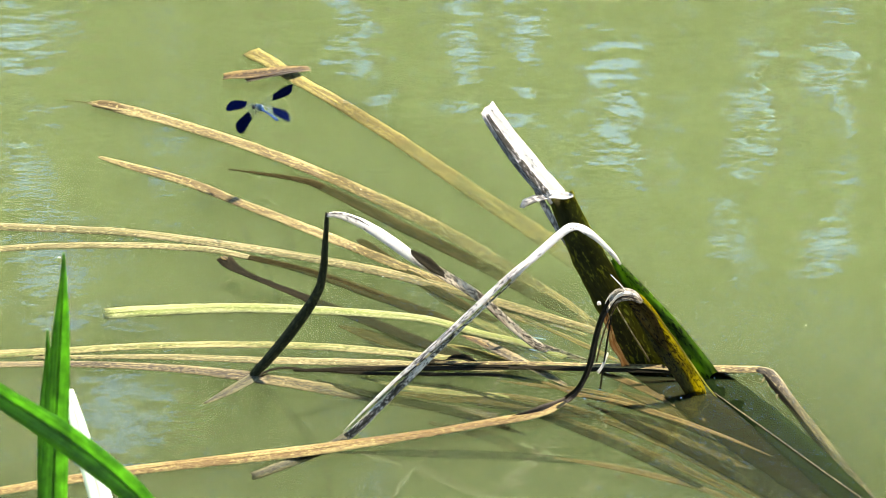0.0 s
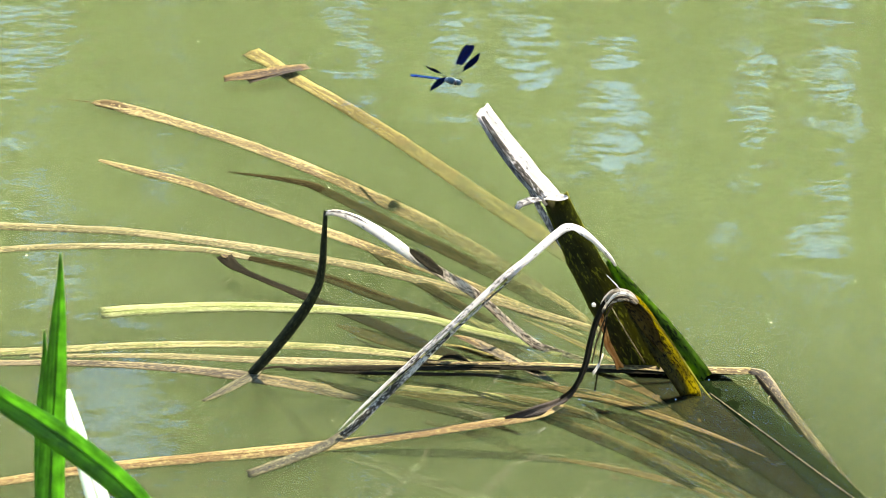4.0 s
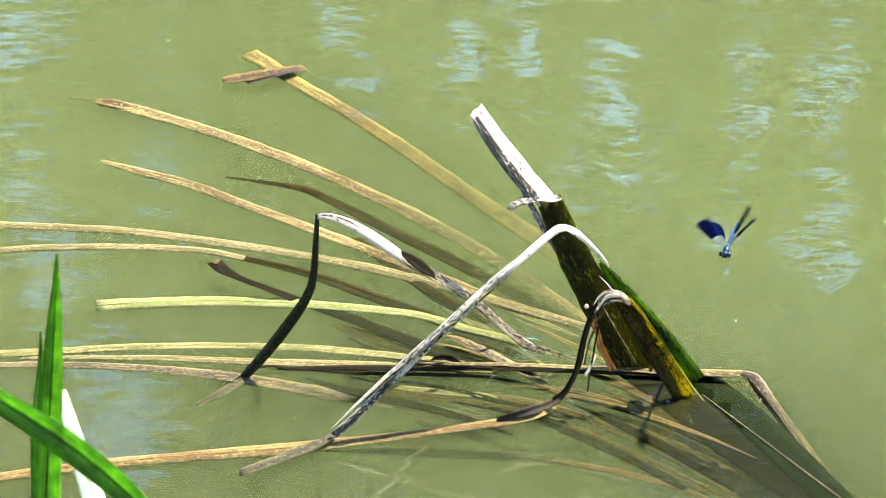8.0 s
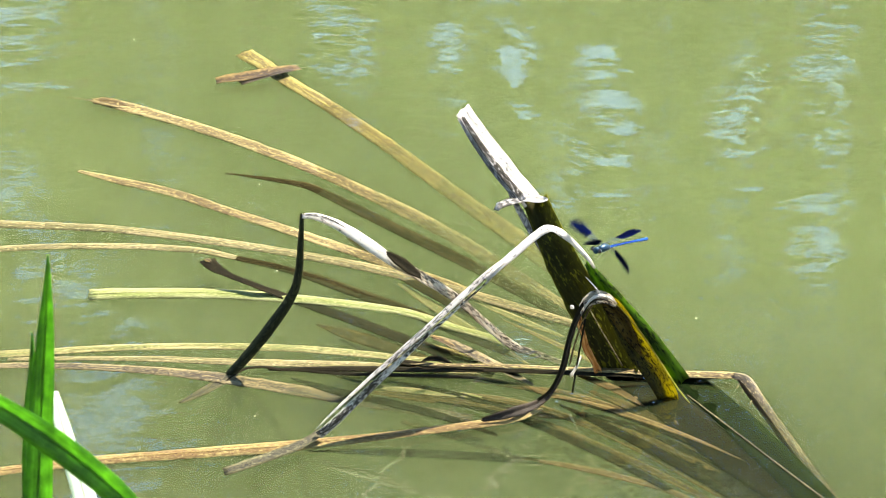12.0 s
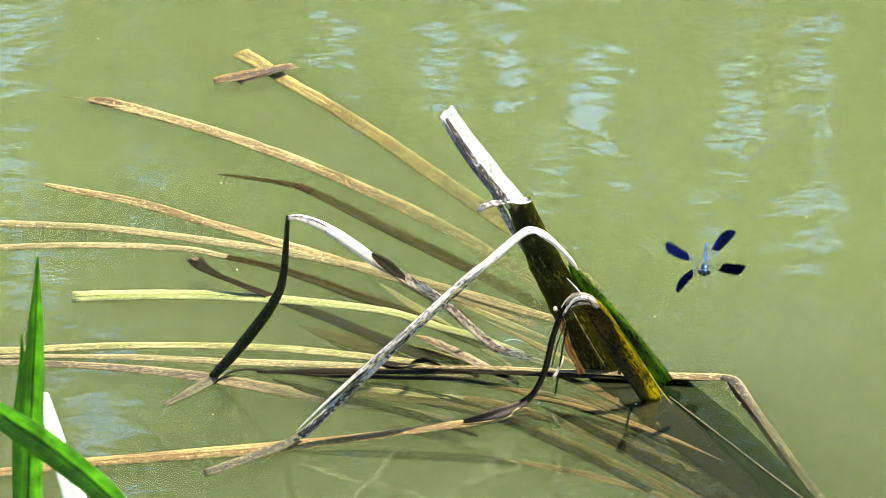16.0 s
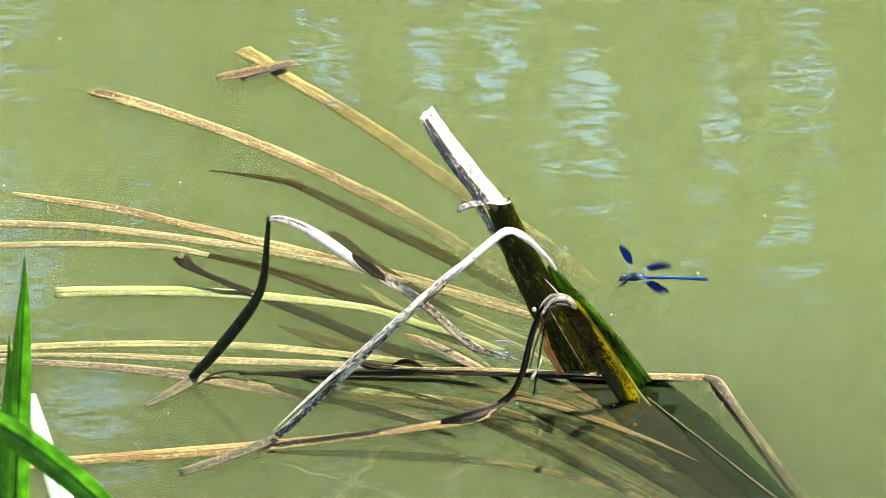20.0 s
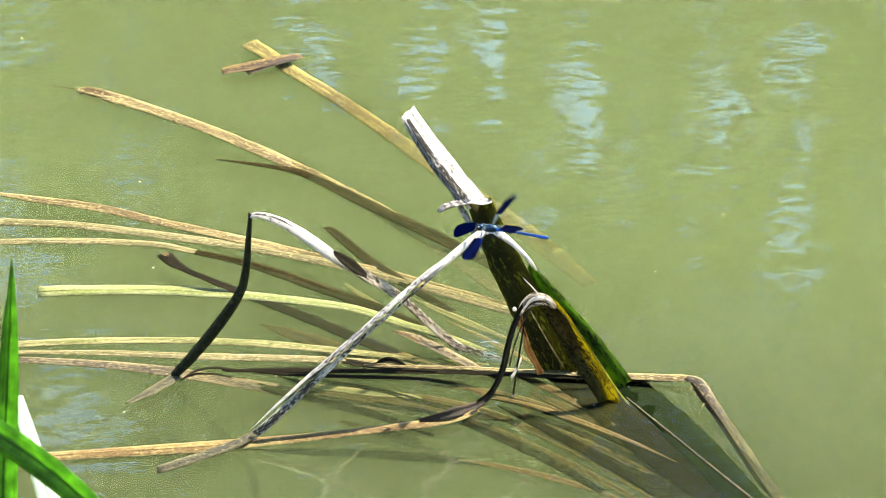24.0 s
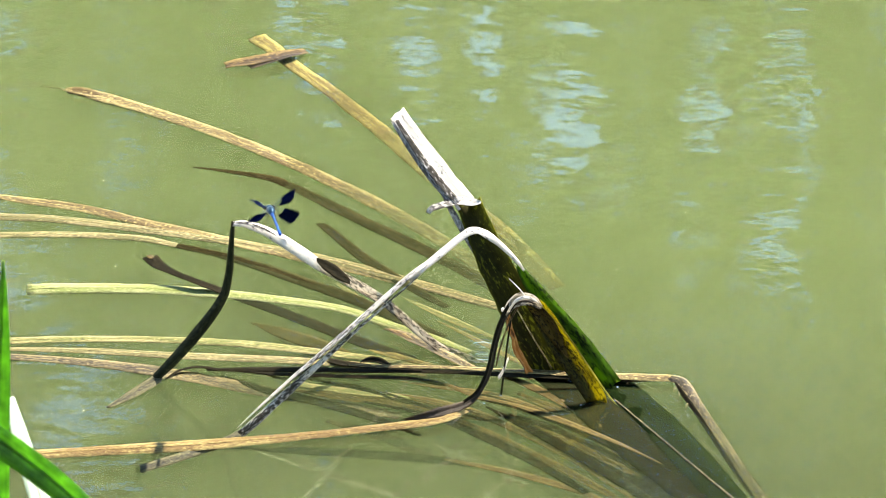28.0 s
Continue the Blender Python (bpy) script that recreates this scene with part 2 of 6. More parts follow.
def murk_material(name, share, surface=False):
    """Turbid water: a share of the light is scattered back by the silt, the rest passes; the surface also mirrors by Fresnel."""
    m, t, n, l, p = nodes_of(name)
    n.remove(p)
    vec = n.new("ShaderNodeTexCoord").outputs["Object"]
    if surface:
        dif = n.new("ShaderNodeBsdfDiffuse")
    else:
        dif = n.new("ShaderNodeSubsurfaceScattering")
        dif.falloff = "BURLEY"
        dif.inputs["Scale"].default_value = 0.3
        dif.inputs["Radius"].default_value = (1.0, 1.0, 0.8)
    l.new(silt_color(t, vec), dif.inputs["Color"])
    clear = n.new("ShaderNodeBsdfTransparent")
    clear.inputs["Color"].default_value = (1, 1, 1, 1)
    mx = n.new("ShaderNodeMixShader")
    mx.inputs[0].default_value = share
    l.new(clear.outputs[0], mx.inputs[1])
    l.new(dif.outputs[0], mx.inputs[2])
    last = mx
    if surface:
        bump = n.new("ShaderNodeBump")
        bump.inputs["Strength"].default_value, bump.inputs["Distance"].default_value = 1.0, 0.0009
        swell = noise_at(t, vec, 1.0, 2, 0.5, (7, 11, 1))
        ripple = noise_at(t, vec, 1.0, 2, 0.5, (24, 36, 1))
        fine = noise_at(t, vec, 1.0, 2, 0.5, (85, 120, 1))
        h = math_node(t, "ADD", math_node(t, "MULTIPLY", swell, 1.0), math_node(t, "ADD", math_node(t, "MULTIPLY", ripple, 0.32), math_node(t, "MULTIPLY", fine, 0.045)))
        near = n.new("ShaderNodeVectorMath")
        near.operation = "DISTANCE"
        near.inputs[1].default_value = (0.20, -0.19, 0)
        l.new(n.new("ShaderNodeNewGeometry").outputs["Position"], near.inputs[0])
        stir = math_node(t, "SUBTRACT", 1.0, step(t, near.outputs["Value"], 0.03, 0.17), True)
        eddy = noise_at(t, vec, 1.0, 2, 0.5, (90, 95, 1))
        h = math_node(t, "ADD", h, math_node(t, "MULTIPLY", math_node(t, "MULTIPLY", eddy, stir), 1.2))
        for x, y, high in RING_FEET:
            reach = n.new("ShaderNodeVectorMath")
            reach.operation = "DISTANCE"
            reach.inputs[1].default_value = (x, y, 0)
            l.new(n.new("ShaderNodeNewGeometry").outputs["Position"], reach.inputs[0])
            d = reach.outputs["Value"]
            ring = math_node(t, "SINE", math_node(t, "MULTIPLY", d, 1150.0), 0.0)
            fade = math_node(t, "SUBTRACT", 1.0, step(t, d, 0.004, 0.03), True)
            h = math_node(t, "ADD", h, math_node(t, "MULTIPLY", math_node(t, "MULTIPLY", ring, fade), high))
        l.new(h, bump.inputs["Height"])
        gl = n.new("ShaderNodeBsdfGlossy")
        gl.inputs["Roughness"].default_value = 0.03
        fr = n.new("ShaderNodeFresnel")
        fr.inputs["IOR"].default_value = 1.33
        l.new(bump.outputs[0], gl.inputs["Normal"])
        l.new(bump.outputs[0], fr.inputs["Normal"])
        last = n.new("ShaderNodeMixShader")
        l.new(math_node(t, "MULTIPLY", fr.outputs[0], 1.75, True), last.inputs[0])
        l.new(mx.outputs[0], last.inputs[1])
        l.new(gl.outputs[0], last.inputs[2])
    l.new(last.outputs[0], n["Material Output"].inputs["Surface"])
    return m


water_surface = murk_material("water_surface", 0.08, True)
# bright near-metal that stands in for glints where water meets the stalks
water_glint, t, n, l, p = nodes_of("water_glint")
p.inputs["Base Color"].default_value = (0.75, 0.8, 0.85, 1)
p.inputs["Roughness"].default_value, p.inputs["Metallic"].default_value = 0.12, 0.85
deep_murk, t, n, l, p = nodes_of("deep_murk")
haze = n.new("ShaderNodeSubsurfaceScattering")
haze.falloff = "BURLEY"
haze.inputs["Scale"].default_value = 0.3
haze.inputs["Radius"].default_value = (1.0, 1.0, 0.8)
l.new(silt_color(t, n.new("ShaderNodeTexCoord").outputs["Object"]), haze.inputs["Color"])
l.new(haze.outputs[0], n["Material Output"].inputs["Surface"])
n.remove(p)
m_ground, t, n, l, p = nodes_of("silt_and_earth")
vec = n.new("ShaderNodeTexCoord").outputs["Object"]
sep = n.new("ShaderNodeSeparateXYZ")
l.new(n.new("ShaderNodeNewGeometry").outputs["Position"], sep.inputs[0])
turf = mix_color(t, noise_at(t, vec, 3.0, 6, 0.7), (0.03, 0.045, 0.012), (0.085, 0.075, 0.035))
turf = mix_color(t, step(t, noise_at(t, vec, 26.0, 5, 0.7), 0.45, 0.62), turf, (0.045, 0.075, 0.016))
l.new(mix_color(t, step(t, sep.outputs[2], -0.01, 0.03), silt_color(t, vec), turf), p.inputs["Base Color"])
p.inputs["Roughness"].default_value = 0.9


def plain(name, color, rough=0.5, metal=0.0, coat=0.0):
    m, t, n, l, p = nodes_of(name)
    tone = noise_at(t, n.new("ShaderNodeTexCoord").outputs["Object"], 900.0, 3)
    l.new(mix_color(t, tone, tuple(c * 0.7 for c in color), tuple(min(1, c * 1.3) for c in color)), p.inputs["Base Color"])
    p.inputs["Roughness"].default_value, p.inputs["Metallic"].default_value, p.inputs["Coat Weight"].default_value = rough, metal, coat
    return m


fly_blue = plain("fly_blue", (0.007, 0.075, 0.32), 0.24, 0.75)
fly_green = plain("fly_green", (0.002, 0.022, 0.042), 0.32, 0.5)
fly_dark = plain("fly_dark", (0.005, 0.006, 0.009), 0.5)
fly_eye = plain("fly_eye", (0.008, 0.008, 0.008), 0.25)
wing_band, t, n, l, p = nodes_of("wing_band")
vec = n.new("ShaderNodeTexCoord").outputs["Object"]
vein = n.new("ShaderNodeTexWave")
vein.wave_type, vein.bands_direction = "BANDS", "DIAGONAL"
vein.inputs["Scale"].default_value, vein.inputs["Distortion"].default_value, vein.inputs["Detail"].default_value = 330.0, 2.0, 1.0
l.new(vec, vein.inputs["Vector"])
l.new(mix_color(t, step(t, vein.outputs["Fac"], 0.2, 0.7), (0.0008, 0.0009, 0.0018), (0.001, 0.0014, 0.004)), p.inputs["Base Color"])
p.inputs["Roughness"].default_value, p.inputs["Specular IOR Level"].default_value = 0.6, 0.0
sheen = n.new("ShaderNodeBsdfGlossy")
sheen.inputs["Roughness"].default_value = 0.45
l.new(mix_color(t, step(t, vein.outputs["Fac"], 0.15, 0.6), (0.005, 0.025, 0.2), (0.008, 0.05, 0.42)), sheen.inputs["Color"])
mx = n.new("ShaderNodeMixShader")
mx.inputs[0].default_value = 0.046
l.new(p.outputs[0], mx.inputs[1])
l.new(sheen.outputs[0], mx.inputs[2])
l.new(mx.outputs[0], n["Material Output"].inputs["Surface"])
wing_clear, t, n, l, p = nodes_of("wing_clear")
p.inputs["Base Color"].default_value = (0.14, 0.19, 0.22, 1)
p.inputs["Roughness"].default_value, p.inputs["Alpha"].default_value, p.inputs["Specular IOR Level"].default_value = 0.5, 0.09, 0.2
bark = plain("bark", (0.11, 0.085, 0.06), 0.9)
foliage, t, n, l, p = nodes_of("foliage")
tone = n.new("ShaderNodeNewGeometry").outputs["Random Per Island"]
l.new(mix_color(t, tone, (0.035, 0.07, 0.015), (0.09, 0.15, 0.03)), p.inputs["Base Color"])
p.inputs["Roughness"].default_value = 0.6


# ---------------------------------------------------------------- builders
def mesh_object(name, verts, faces, material, parent=None, label="", uvs=None, smooth=True, across=None):
    me = bpy.data.meshes.new(name)
    me.from_pydata([tuple(v) for v in verts], [], faces)
    if uvs is not None:
        lay = me.uv_layers.new(name="UVMap")
        for loop in me.loops:
            lay.data[loop.index].uv = uvs[loop.vertex_index]
    if across is not None:
        lay = me.uv_layers.new(name="Across")
        for loop in me.loops:
            lay.data[loop.index].uv = across[loop.vertex_index]
    me.materials.append(material)
    if smooth:
        me.polygons.foreach_set("use_smooth", [True] * len(me.polygons))
    me.update()
    ob = new(name, me)
    if parent is not None:
        ob.parent = parent
    if label:
        tagged(ob, label)
    return ob


def part(name, bm, material, parent, label=""):
    me = bpy.data.meshes.new(name)
    bm.to_mesh(me)
    bm.free()
    me.materials.append(material)
    me.polygons.foreach_set("use_smooth", [True] * len(me.polygons))
    ob = new(name, me)
    if parent is not None:
        ob.parent = parent
    if label:
        tagged(ob, label)
    return ob


def thing(name, place, label, category, group="", kind=""):
    ob = new(name)
    ob.empty_display_size = 0.02
    ob.location = place
    return tagged(ob, label, category, group, kind)


def glide(rows, step_len):
    """Points along a smooth line through the rows, with all their values blended."""
    a = np.array(rows, float)
    a = np.vstack([2 * a[0] - a[1], a, 2 * a[-1] - a[-2]])
    out = []
    for i in range(1, len(a) - 2):
        seg = np.linalg.norm(a[i + 1, :3] - a[i, :3])
        k = max(3, int(seg / step_len))
        for s in range(k):
            u = s / k
            out.append(0.5 * (2 * a[i] + (a[i + 1] - a[i - 1]) * u + (2 * a[i - 1] - 5 * a[i] + 4 * a[i + 1] - a[i + 2]) * u * u
                              + (3 * a[i] - a[i - 1] - 3 * a[i + 1] + a[i + 2]) * u ** 3))
    out.append(a[-2])
    return np.array(out)


ACROSS = (-1.0, -0.5, -0.06, 0.06, 0.5, 1.0)


def ribbon(rows, facing, fold, thick=0.45, ragged=1.0, seed=0):
    """Verts, faces and UVs of a leaf blade with two skins: rows of x, y, z and width, in millimetres."""
    rnd = random.Random(seed)
    pts = glide(rows, 5.0)
    verts, uvs, faces, across = [], [], [], []
    run, n = 0.0, len(pts)
    off = rnd.random() * 100
    for i in range(n):
        pt = pts[i, :3]
        t = pts[min(i + 1, n - 1), :3] - pts[max(i - 1, 0), :3]
        t = t / max(np.linalg.norm(t), 1e-9)
        h = np.array(facing, float)
        nn = h - t * (h @ t)
        nn /= max(np.linalg.norm(nn), 1e-9)
        b = np.cross(t, nn)
        if i:
            run += np.linalg.norm(pt - pts[i - 1, :3])
        w = max(pts[i, 3], 0.3) * 0.5
        wob = noise.noise((run * 0.03, off, 0)) * 0.10 * ragged
        roll = noise.noise((run * 0.012, off, 7)) * 0.10 * ragged
        for side in (1, -1):
            for u in ACROSS:
                edge = 1 + ragged * 0.10 * noise.noise((run * 0.22, off, u * 3)) if abs(u) == 1 else 1
                end = (ragged * 1.6 * noise.noise((u * 5, off, 3))) if i in (0, n - 1) else 0
                lift = fold * w * (abs(u) - 0.5) + roll * w * u + 0.05 * w * noise.noise((run * 0.15, u * 2, off))
                skin = side * thick * 0.5 * (0.35 if abs(u) == 1 else 1)
                v = pt + b * (u * edge + wob) * w + nn * (lift + skin) + t * end
                verts.append(v * 0.001)
                uvs.append((u * w * 0.001 + off, run * 0.001 + off))
                across.append((u, run * 0.001 + off))
    k = len(ACROSS)
    for i in range(n - 1):
        a, c = i * 2 * k, (i + 1) * 2 * k
        for j in range(k - 1):
            faces.append((a + j, c + j, c + j + 1, a + j + 1))
            faces.append((a + k + j, a + k + j + 1, c + k + j + 1, c + k + j))
        faces.append((a, a + k, c + k, c))
        faces.append((a + k - 1, c + k - 1, c + 2 * k - 1, a + 2 * k - 1))
    for a in (0, (n - 1) * 2 * k):
        for j in range(k - 1):
            q = (a + j, a + j + 1, a + k + j + 1, a + k + j)
            faces.append(q if a == 0 else q[::-1])
    return verts, faces, uvs, across


SEEDS = iter(range(1, 100000))


def blade(name, material, parent, rows, facing=(0, 0, 1), fold=0.0, rib=None, ragged=1.0, label=""):
    verts, faces, uvs, across = ribbon(rows, facing, fold, 0.28, ragged, next(SEEDS))
    ob = mesh_object(name, verts, faces, material, parent, label, uvs, True, across)
    widest = max(r[3] for r in rows)
    if (name == "blade" if rib is None else rib) and widest > 5.0 and len(rows) > 5:
        n = np.array(facing, float)
        n /= np.linalg.norm(n)
        lean = []
        for r in rows:
            up = (0.16 if rib else 0.01) - fold * 0.25 * r[3]
            lean.append((r[0] + n[0] * up, r[1] + n[1] * up, r[2] + n[2] * up, max(0.4, r[3] * (0.08 if rib else 0.2))))
        verts, faces, uvs, across = ribbon(lean, facing, 0.0, 0.5 if rib else 0.3, 0.2, next(SEEDS))
        across = [(0.7 + u * 0.1, v) for u, v in across]
        mesh_object("midrib", verts, faces, material, ob, "", uvs, True, across)
    return ob


# ---------------------------------------------------------------- water, bed, banks
def sheet(name, x0, x1, ys, zs, material, label, category, nx=2):
    xs = np.linspace(x0, x1, nx)
    verts = [(x, y, z) for y, z in zip(ys, zs) for x in xs]
    faces = [(j * nx + i, j * nx + i + 1, (j + 1) * nx + i + 1, (j + 1) * nx + i) for j in range(len(ys) - 1) for i in range(nx - 1)]
    return tagged(mesh_object(name, verts, faces, material, smooth=False), label, category, kind="structure")


GROUND_Y = [-2000, -60, -12, -4.0, -2.2, -1.5, -1.2, -1.05, -0.9, -0.76, -0.62, -0.52, -0.45, 1.5, 4.5, 7.2, 7.5, 7.8, 9.0, 14, 60, 2000]
GROUND_Z = [0.45, 0.45, 0.42, 0.4, 0.25, 0.17, 0.12, 0.09, 0.06, 0.02, -0.02, -0.05, -0.055, -0.055, -0.055, -0.055, 0.0, 0.2, 0.6, 0.7, 0.8, 0.9]
GROUND_X = [-2000, -200, -40] + [-12 + 0.25 * k for k in range(97)] + [40, 200, 2000]
verts, faces = [], []
for y, z in zip(GROUND_Y, GROUND_Z):
    for x in GROUND_X:
        rough = 0.09 * noise.noise((x * 0.9, y * 0.9, 1)) + 0.03 * noise.noise((x * 3, y * 3, 5))
        shore = -0.10 * max(0.0, noise.noise((x * 0.8, 0, 9)) + 0.3) if -1.3 < y < -0.5 else 0.0
        verts.append((x, y, z + (rough if z > 0.05 else 0.0) + (shore if z > -0.05 else 0.0)))
w = len(GROUND_X)
for j in range(len(GROUND_Y) - 1):
    for i in range(w - 1):
        faces.append((j * w + i, j * w + i + 1, (j + 1) * w + i + 1, (j + 1) * w + i))
ground = tagged(mesh_object("ground", verts, faces, m_ground), "silty river bed with grassy earthen banks", "ground", kind="structure")
water = sheet("water", -400, 400, [-0.9, 7.6], [0.0, 0.0], water_surface, "still murky green river water with fine ripples", "water")

for depth, share in ((0.0014, 0.15), (0.0027, 0.21), (0.0038, 0.32)):
    sheet("water_depth", -60, 60, [-0.58, 7.3], [-depth, -depth], murk_material("water_murk", share), "cloudy green layer of silt in the water", "water")
bm = bmesh.new()
bmesh.ops.create_cube(bm, size=1.0, matrix=Matrix.Translation((0, 3.37, -0.0242)) @ Matrix.Diagonal((120.0, 7.86, 0.04, 1)))
body = part("water_body", bm, deep_murk, None)
tagged(body, "thick cloudy green water below the surface", "water", kind="structure")
body.data.polygons.foreach_set("use_smooth", [False] * 6)

# ---------------------------------------------------------------- trees of the far bank, which the water mirrors
GAPS = [(-1.63, 4.41, 0.08, 0.12), (-1.4, 4.37, 0.08, 0.12), (-0.35, 4.31, 0.08, 0.06), (-0.27, 4.48, 0.05, 0.06), (0.07, 4.45, 0.04, 0.1), (0.34, 4.46, 0.04, 0.13), (0.23, 4.27, 0.03, 0.04), (0.69, 4.74, 0.07, 0.13), (0.65, 4.53, 0.03, 0.05), (0.6, 4.51, 0.06, 0.06), (0.8, 4.97, 0.07, 0.07), (1.21, 4.76, 0.1, 0.09), (1.29, 4.51, 0.11, 0.08), (1.5, 4.41, 0.09, 0.15), (1.6, 4.72, 0.05, 0.07), (1.12, 5.26, 0.04, 0.06), (1.45, 5.24, 0.13, 0.09), (0.89, 4.27, 0.04, 0.03), (-1.21, 4.8, 0.03, 0.02), (-1.59, 4.99, 0.11, 0.07), (-1.49, 5.21, 0.07, 0.04), (-1.08, 4.93, 0.07, 0.03), (-1.55, 5.48, 0.13, 0.08), (-1.35, 5.96, 0.14, 0.08), (-1.04, 6.16, 0.12, 0.09), (-1.34, 6.21, 0.16, 0.08), (-1.65, 6.04, 0.09, 0.09), (-0.83, 6.04, 0.05, 0.04), (-0.31, 6.33, 0.03, 0.03), (1.06, 6.1, 0.05, 0.04), (0.91, 6.44, 0.07, 0.05), (0.54, 4.94, 0.03, 0.04), (1.55, 5.04, 0.04, 0.07), (1.3, 6.25, 0.05, 0.06), (1.52, 6.17, 0.06, 0.06), (0.75, 6.25, 0.05, 0.05), (1.19, 6.44, 0.06, 0.05), (0.99, 5.96, 0.04, 0.04)]


def far_tree(x, y, height, spread, seed, count):
    """A bank tree; the crowns across the river leave the sky open in the gaps."""
    rnd = random.Random(seed)
    tree = thing("bank_tree", (x, y, 0.55), "tall leafy green tree out of view on the river bank", "tree", "trees of the river banks")
    bm = bmesh.new()
    limbs = [(Vector((0, 0, -0.2)), Vector((rnd.uniform(-0.3, 0.3), 0.1, height * 0.8)), 0.22, 0.05)]
    for k in range(7):
        h = height * (0.22 + 0.08 * k)
        a = rnd.uniform(0, 6.28)
        limbs.append((Vector((0, 0.02, h)), Vector((math.cos(a) * spread * 0.7, math.sin(a) * spread * 0.5, h + height * 0.2)), 0.09, 0.02))
    for a, b, r0, r1 in limbs:
        m = Matrix.Translation((a + b) / 2) @ (b - a).to_track_quat("Z", "Y").to_matrix().to_4x4()
        bmesh.ops.create_cone(bm, cap_ends=True, segments=8, radius1=r0, radius2=r1, depth=(b - a).length, matrix=m)
    part("trunk", bm, bark, tree)
    verts, faces = [], []
    while len(faces) < count:
        c = Vector((rnd.gauss(0, spread * 0.5), rnd.gauss(0, spread * 0.3), height * rnd.uniform(0.14, 1.0)))
        if abs(c.x) > spread * (1.15 - 0.5 * c.z / height):
            continue
        w = c + Vector((x, y, 0.55))
        far = (w.y + 0.3) / 10.3
        if y > 0 and any(((w.x / far - gx) / (gw * 1.15 + 0.03)) ** 2 + ((w.z / far - gz) / (gh * 1.15 + 0.03)) ** 2 < 1 for gx, gz, gw, gh in GAPS):
            continue
        q = Euler((rnd.uniform(-1, 1), rnd.uniform(-1, 1), rnd.uniform(0, 6.28))).to_matrix()
        s = rnd.uniform(0.04, 0.09) if abs(x) < 3 and y > 0 else rnd.uniform(0.09, 0.2)
        k = len(verts)
        for dx, dy in ((-1, 0), (0, -0.5), (1, 0), (0, 0.5)):
            verts.append(c + q @ Vector((dx * s, 0.1 * dx * dx * s, dy * s)))
        faces.append((k, k + 1, k + 2, k + 3))
    crown = mesh_object("crown", verts, faces, foliage, tree, smooth=False)
    tagged(crown, kind="stuff")
    return tree


for x, y, h, sp, c in ((-7.5, 11.5, 8.0, 2.6, 3200), (-3.6, 10.6, 8.6, 2.6, 12000), (-0.9, 10.0, 8.8, 2.5, 30000), (1.6, 10.3, 8.4, 2.6, 30000), (4.6, 11.0, 8.8, 2.6, 5200), (8.4, 11.8, 7.6, 2.6, 3200)):
    far_tree(x, y, h, sp, int(x * 10) + 200, c)

# unseen trees added behind the camera to cut the sky's fill light
for x, y, h, sp in ((-6.0, -6.5, 7.5, 2.8), (-2.2, -7.5, 8.5, 3.0), (2.4, -7.0, 8.0, 3.0), (6.4, -6.2, 7.0, 2.6)):
    far_tree(x, y, h, sp, int(x * 10) + 400, 3600)

# ---------------------------------------------------------------- reeds and floating leaves
leaf_a = thing("dead_reed_leaf", (-0.0932, 0.2285, 0), "yellow-brown dead reed leaf floating with a torn crosspiece", "leaf", "dead leaves on the water")
blade("blade", leaf_ochre, leaf_a, [(-28, 38.2, 0.7, 13.9), (-15.8, 22.8, 0.7, 12.4), (0.1, -1.5, 0.7, 10.5), (43.6, -58.5, -0.7, 11.4), (78.3, -110, -2.0, 12.6), (108.4, -155, -3.2, 13.8), (137.4, -200, -3.75, 15), (160, -238, -4.0, 14), (181, -275, -4.1, 10)])
crosspiece = blade("crosspiece", leaf_brown, leaf_a, [(-44.2, -3.4, 2, 8.5), (-38.5, -3.6, 3, 10), (-28, -3.8, 3.5, 11), (-12, -0.4, 4, 9.8), (2, 4.6, 3, 9), (9.8, 7.6, 2, 8)], fold=0.3, ragged=1.6)
blade("torn_shred", leaf_umber, crosspiece, [(-29.5, -11.4, 3, 5.4), (-18, -7.6, 4, 5), (-2, -1.8, 4.4, 3.8), (6, 2.1, 3, 2.4)], fold=0.3, ragged=1.6)
leaf_b = thing("dead_reed_leaf", (-0.1663, 0.1654, 0), "long tan dead reed leaf with curled brown tip, floating", "leaf", "dead leaves on the water")
blade("blade", leaf_tan, leaf_b, [(-47.9, 21, 1.8, 8.3), (-34, 16.9, 1.4, 12.5), (0.1, -1.4, 0.7, 10.9), (35.8, -24.5, 0.5, 10.4), (77.8, -56.8, 0.3, 10.9), (112, -85.6, -0.8, 11.3), (145.4, -115, -2.4, 11.7), (174.7, -145.8, -3.5, 11), (203.1, -180.9, -4, 10.4), (233.4, -223.6, -3.9, 9.1), (253.8, -255.1, -4, 6.5), (270.8, -282.6, -4, 1.3)])
blade("curled_tip", leaf_tan, leaf_b, [(-50.1, 22.4, 1.5, 3), (-43.5, 19.5, 2.3, 7.6), (-35.6, 16.3, 2.3, 8.4), (-27.9, 13.5, 1.2, 5)], fold=0.35, ragged=1.8)
blade("fibre", leaf_brown, leaf_b, [(-66, 29.5, 0.1, 0.5), (-58.9, 27.7, 0.2, 0.7), (-47.4, 23.4, 1, 1.0)])
leaf_c = thing("dead_reed_leaf", (-0.1505, 0.084, 0), "pale tan pointed dead leaf drifting on the water", "leaf", "dead leaves on the water")
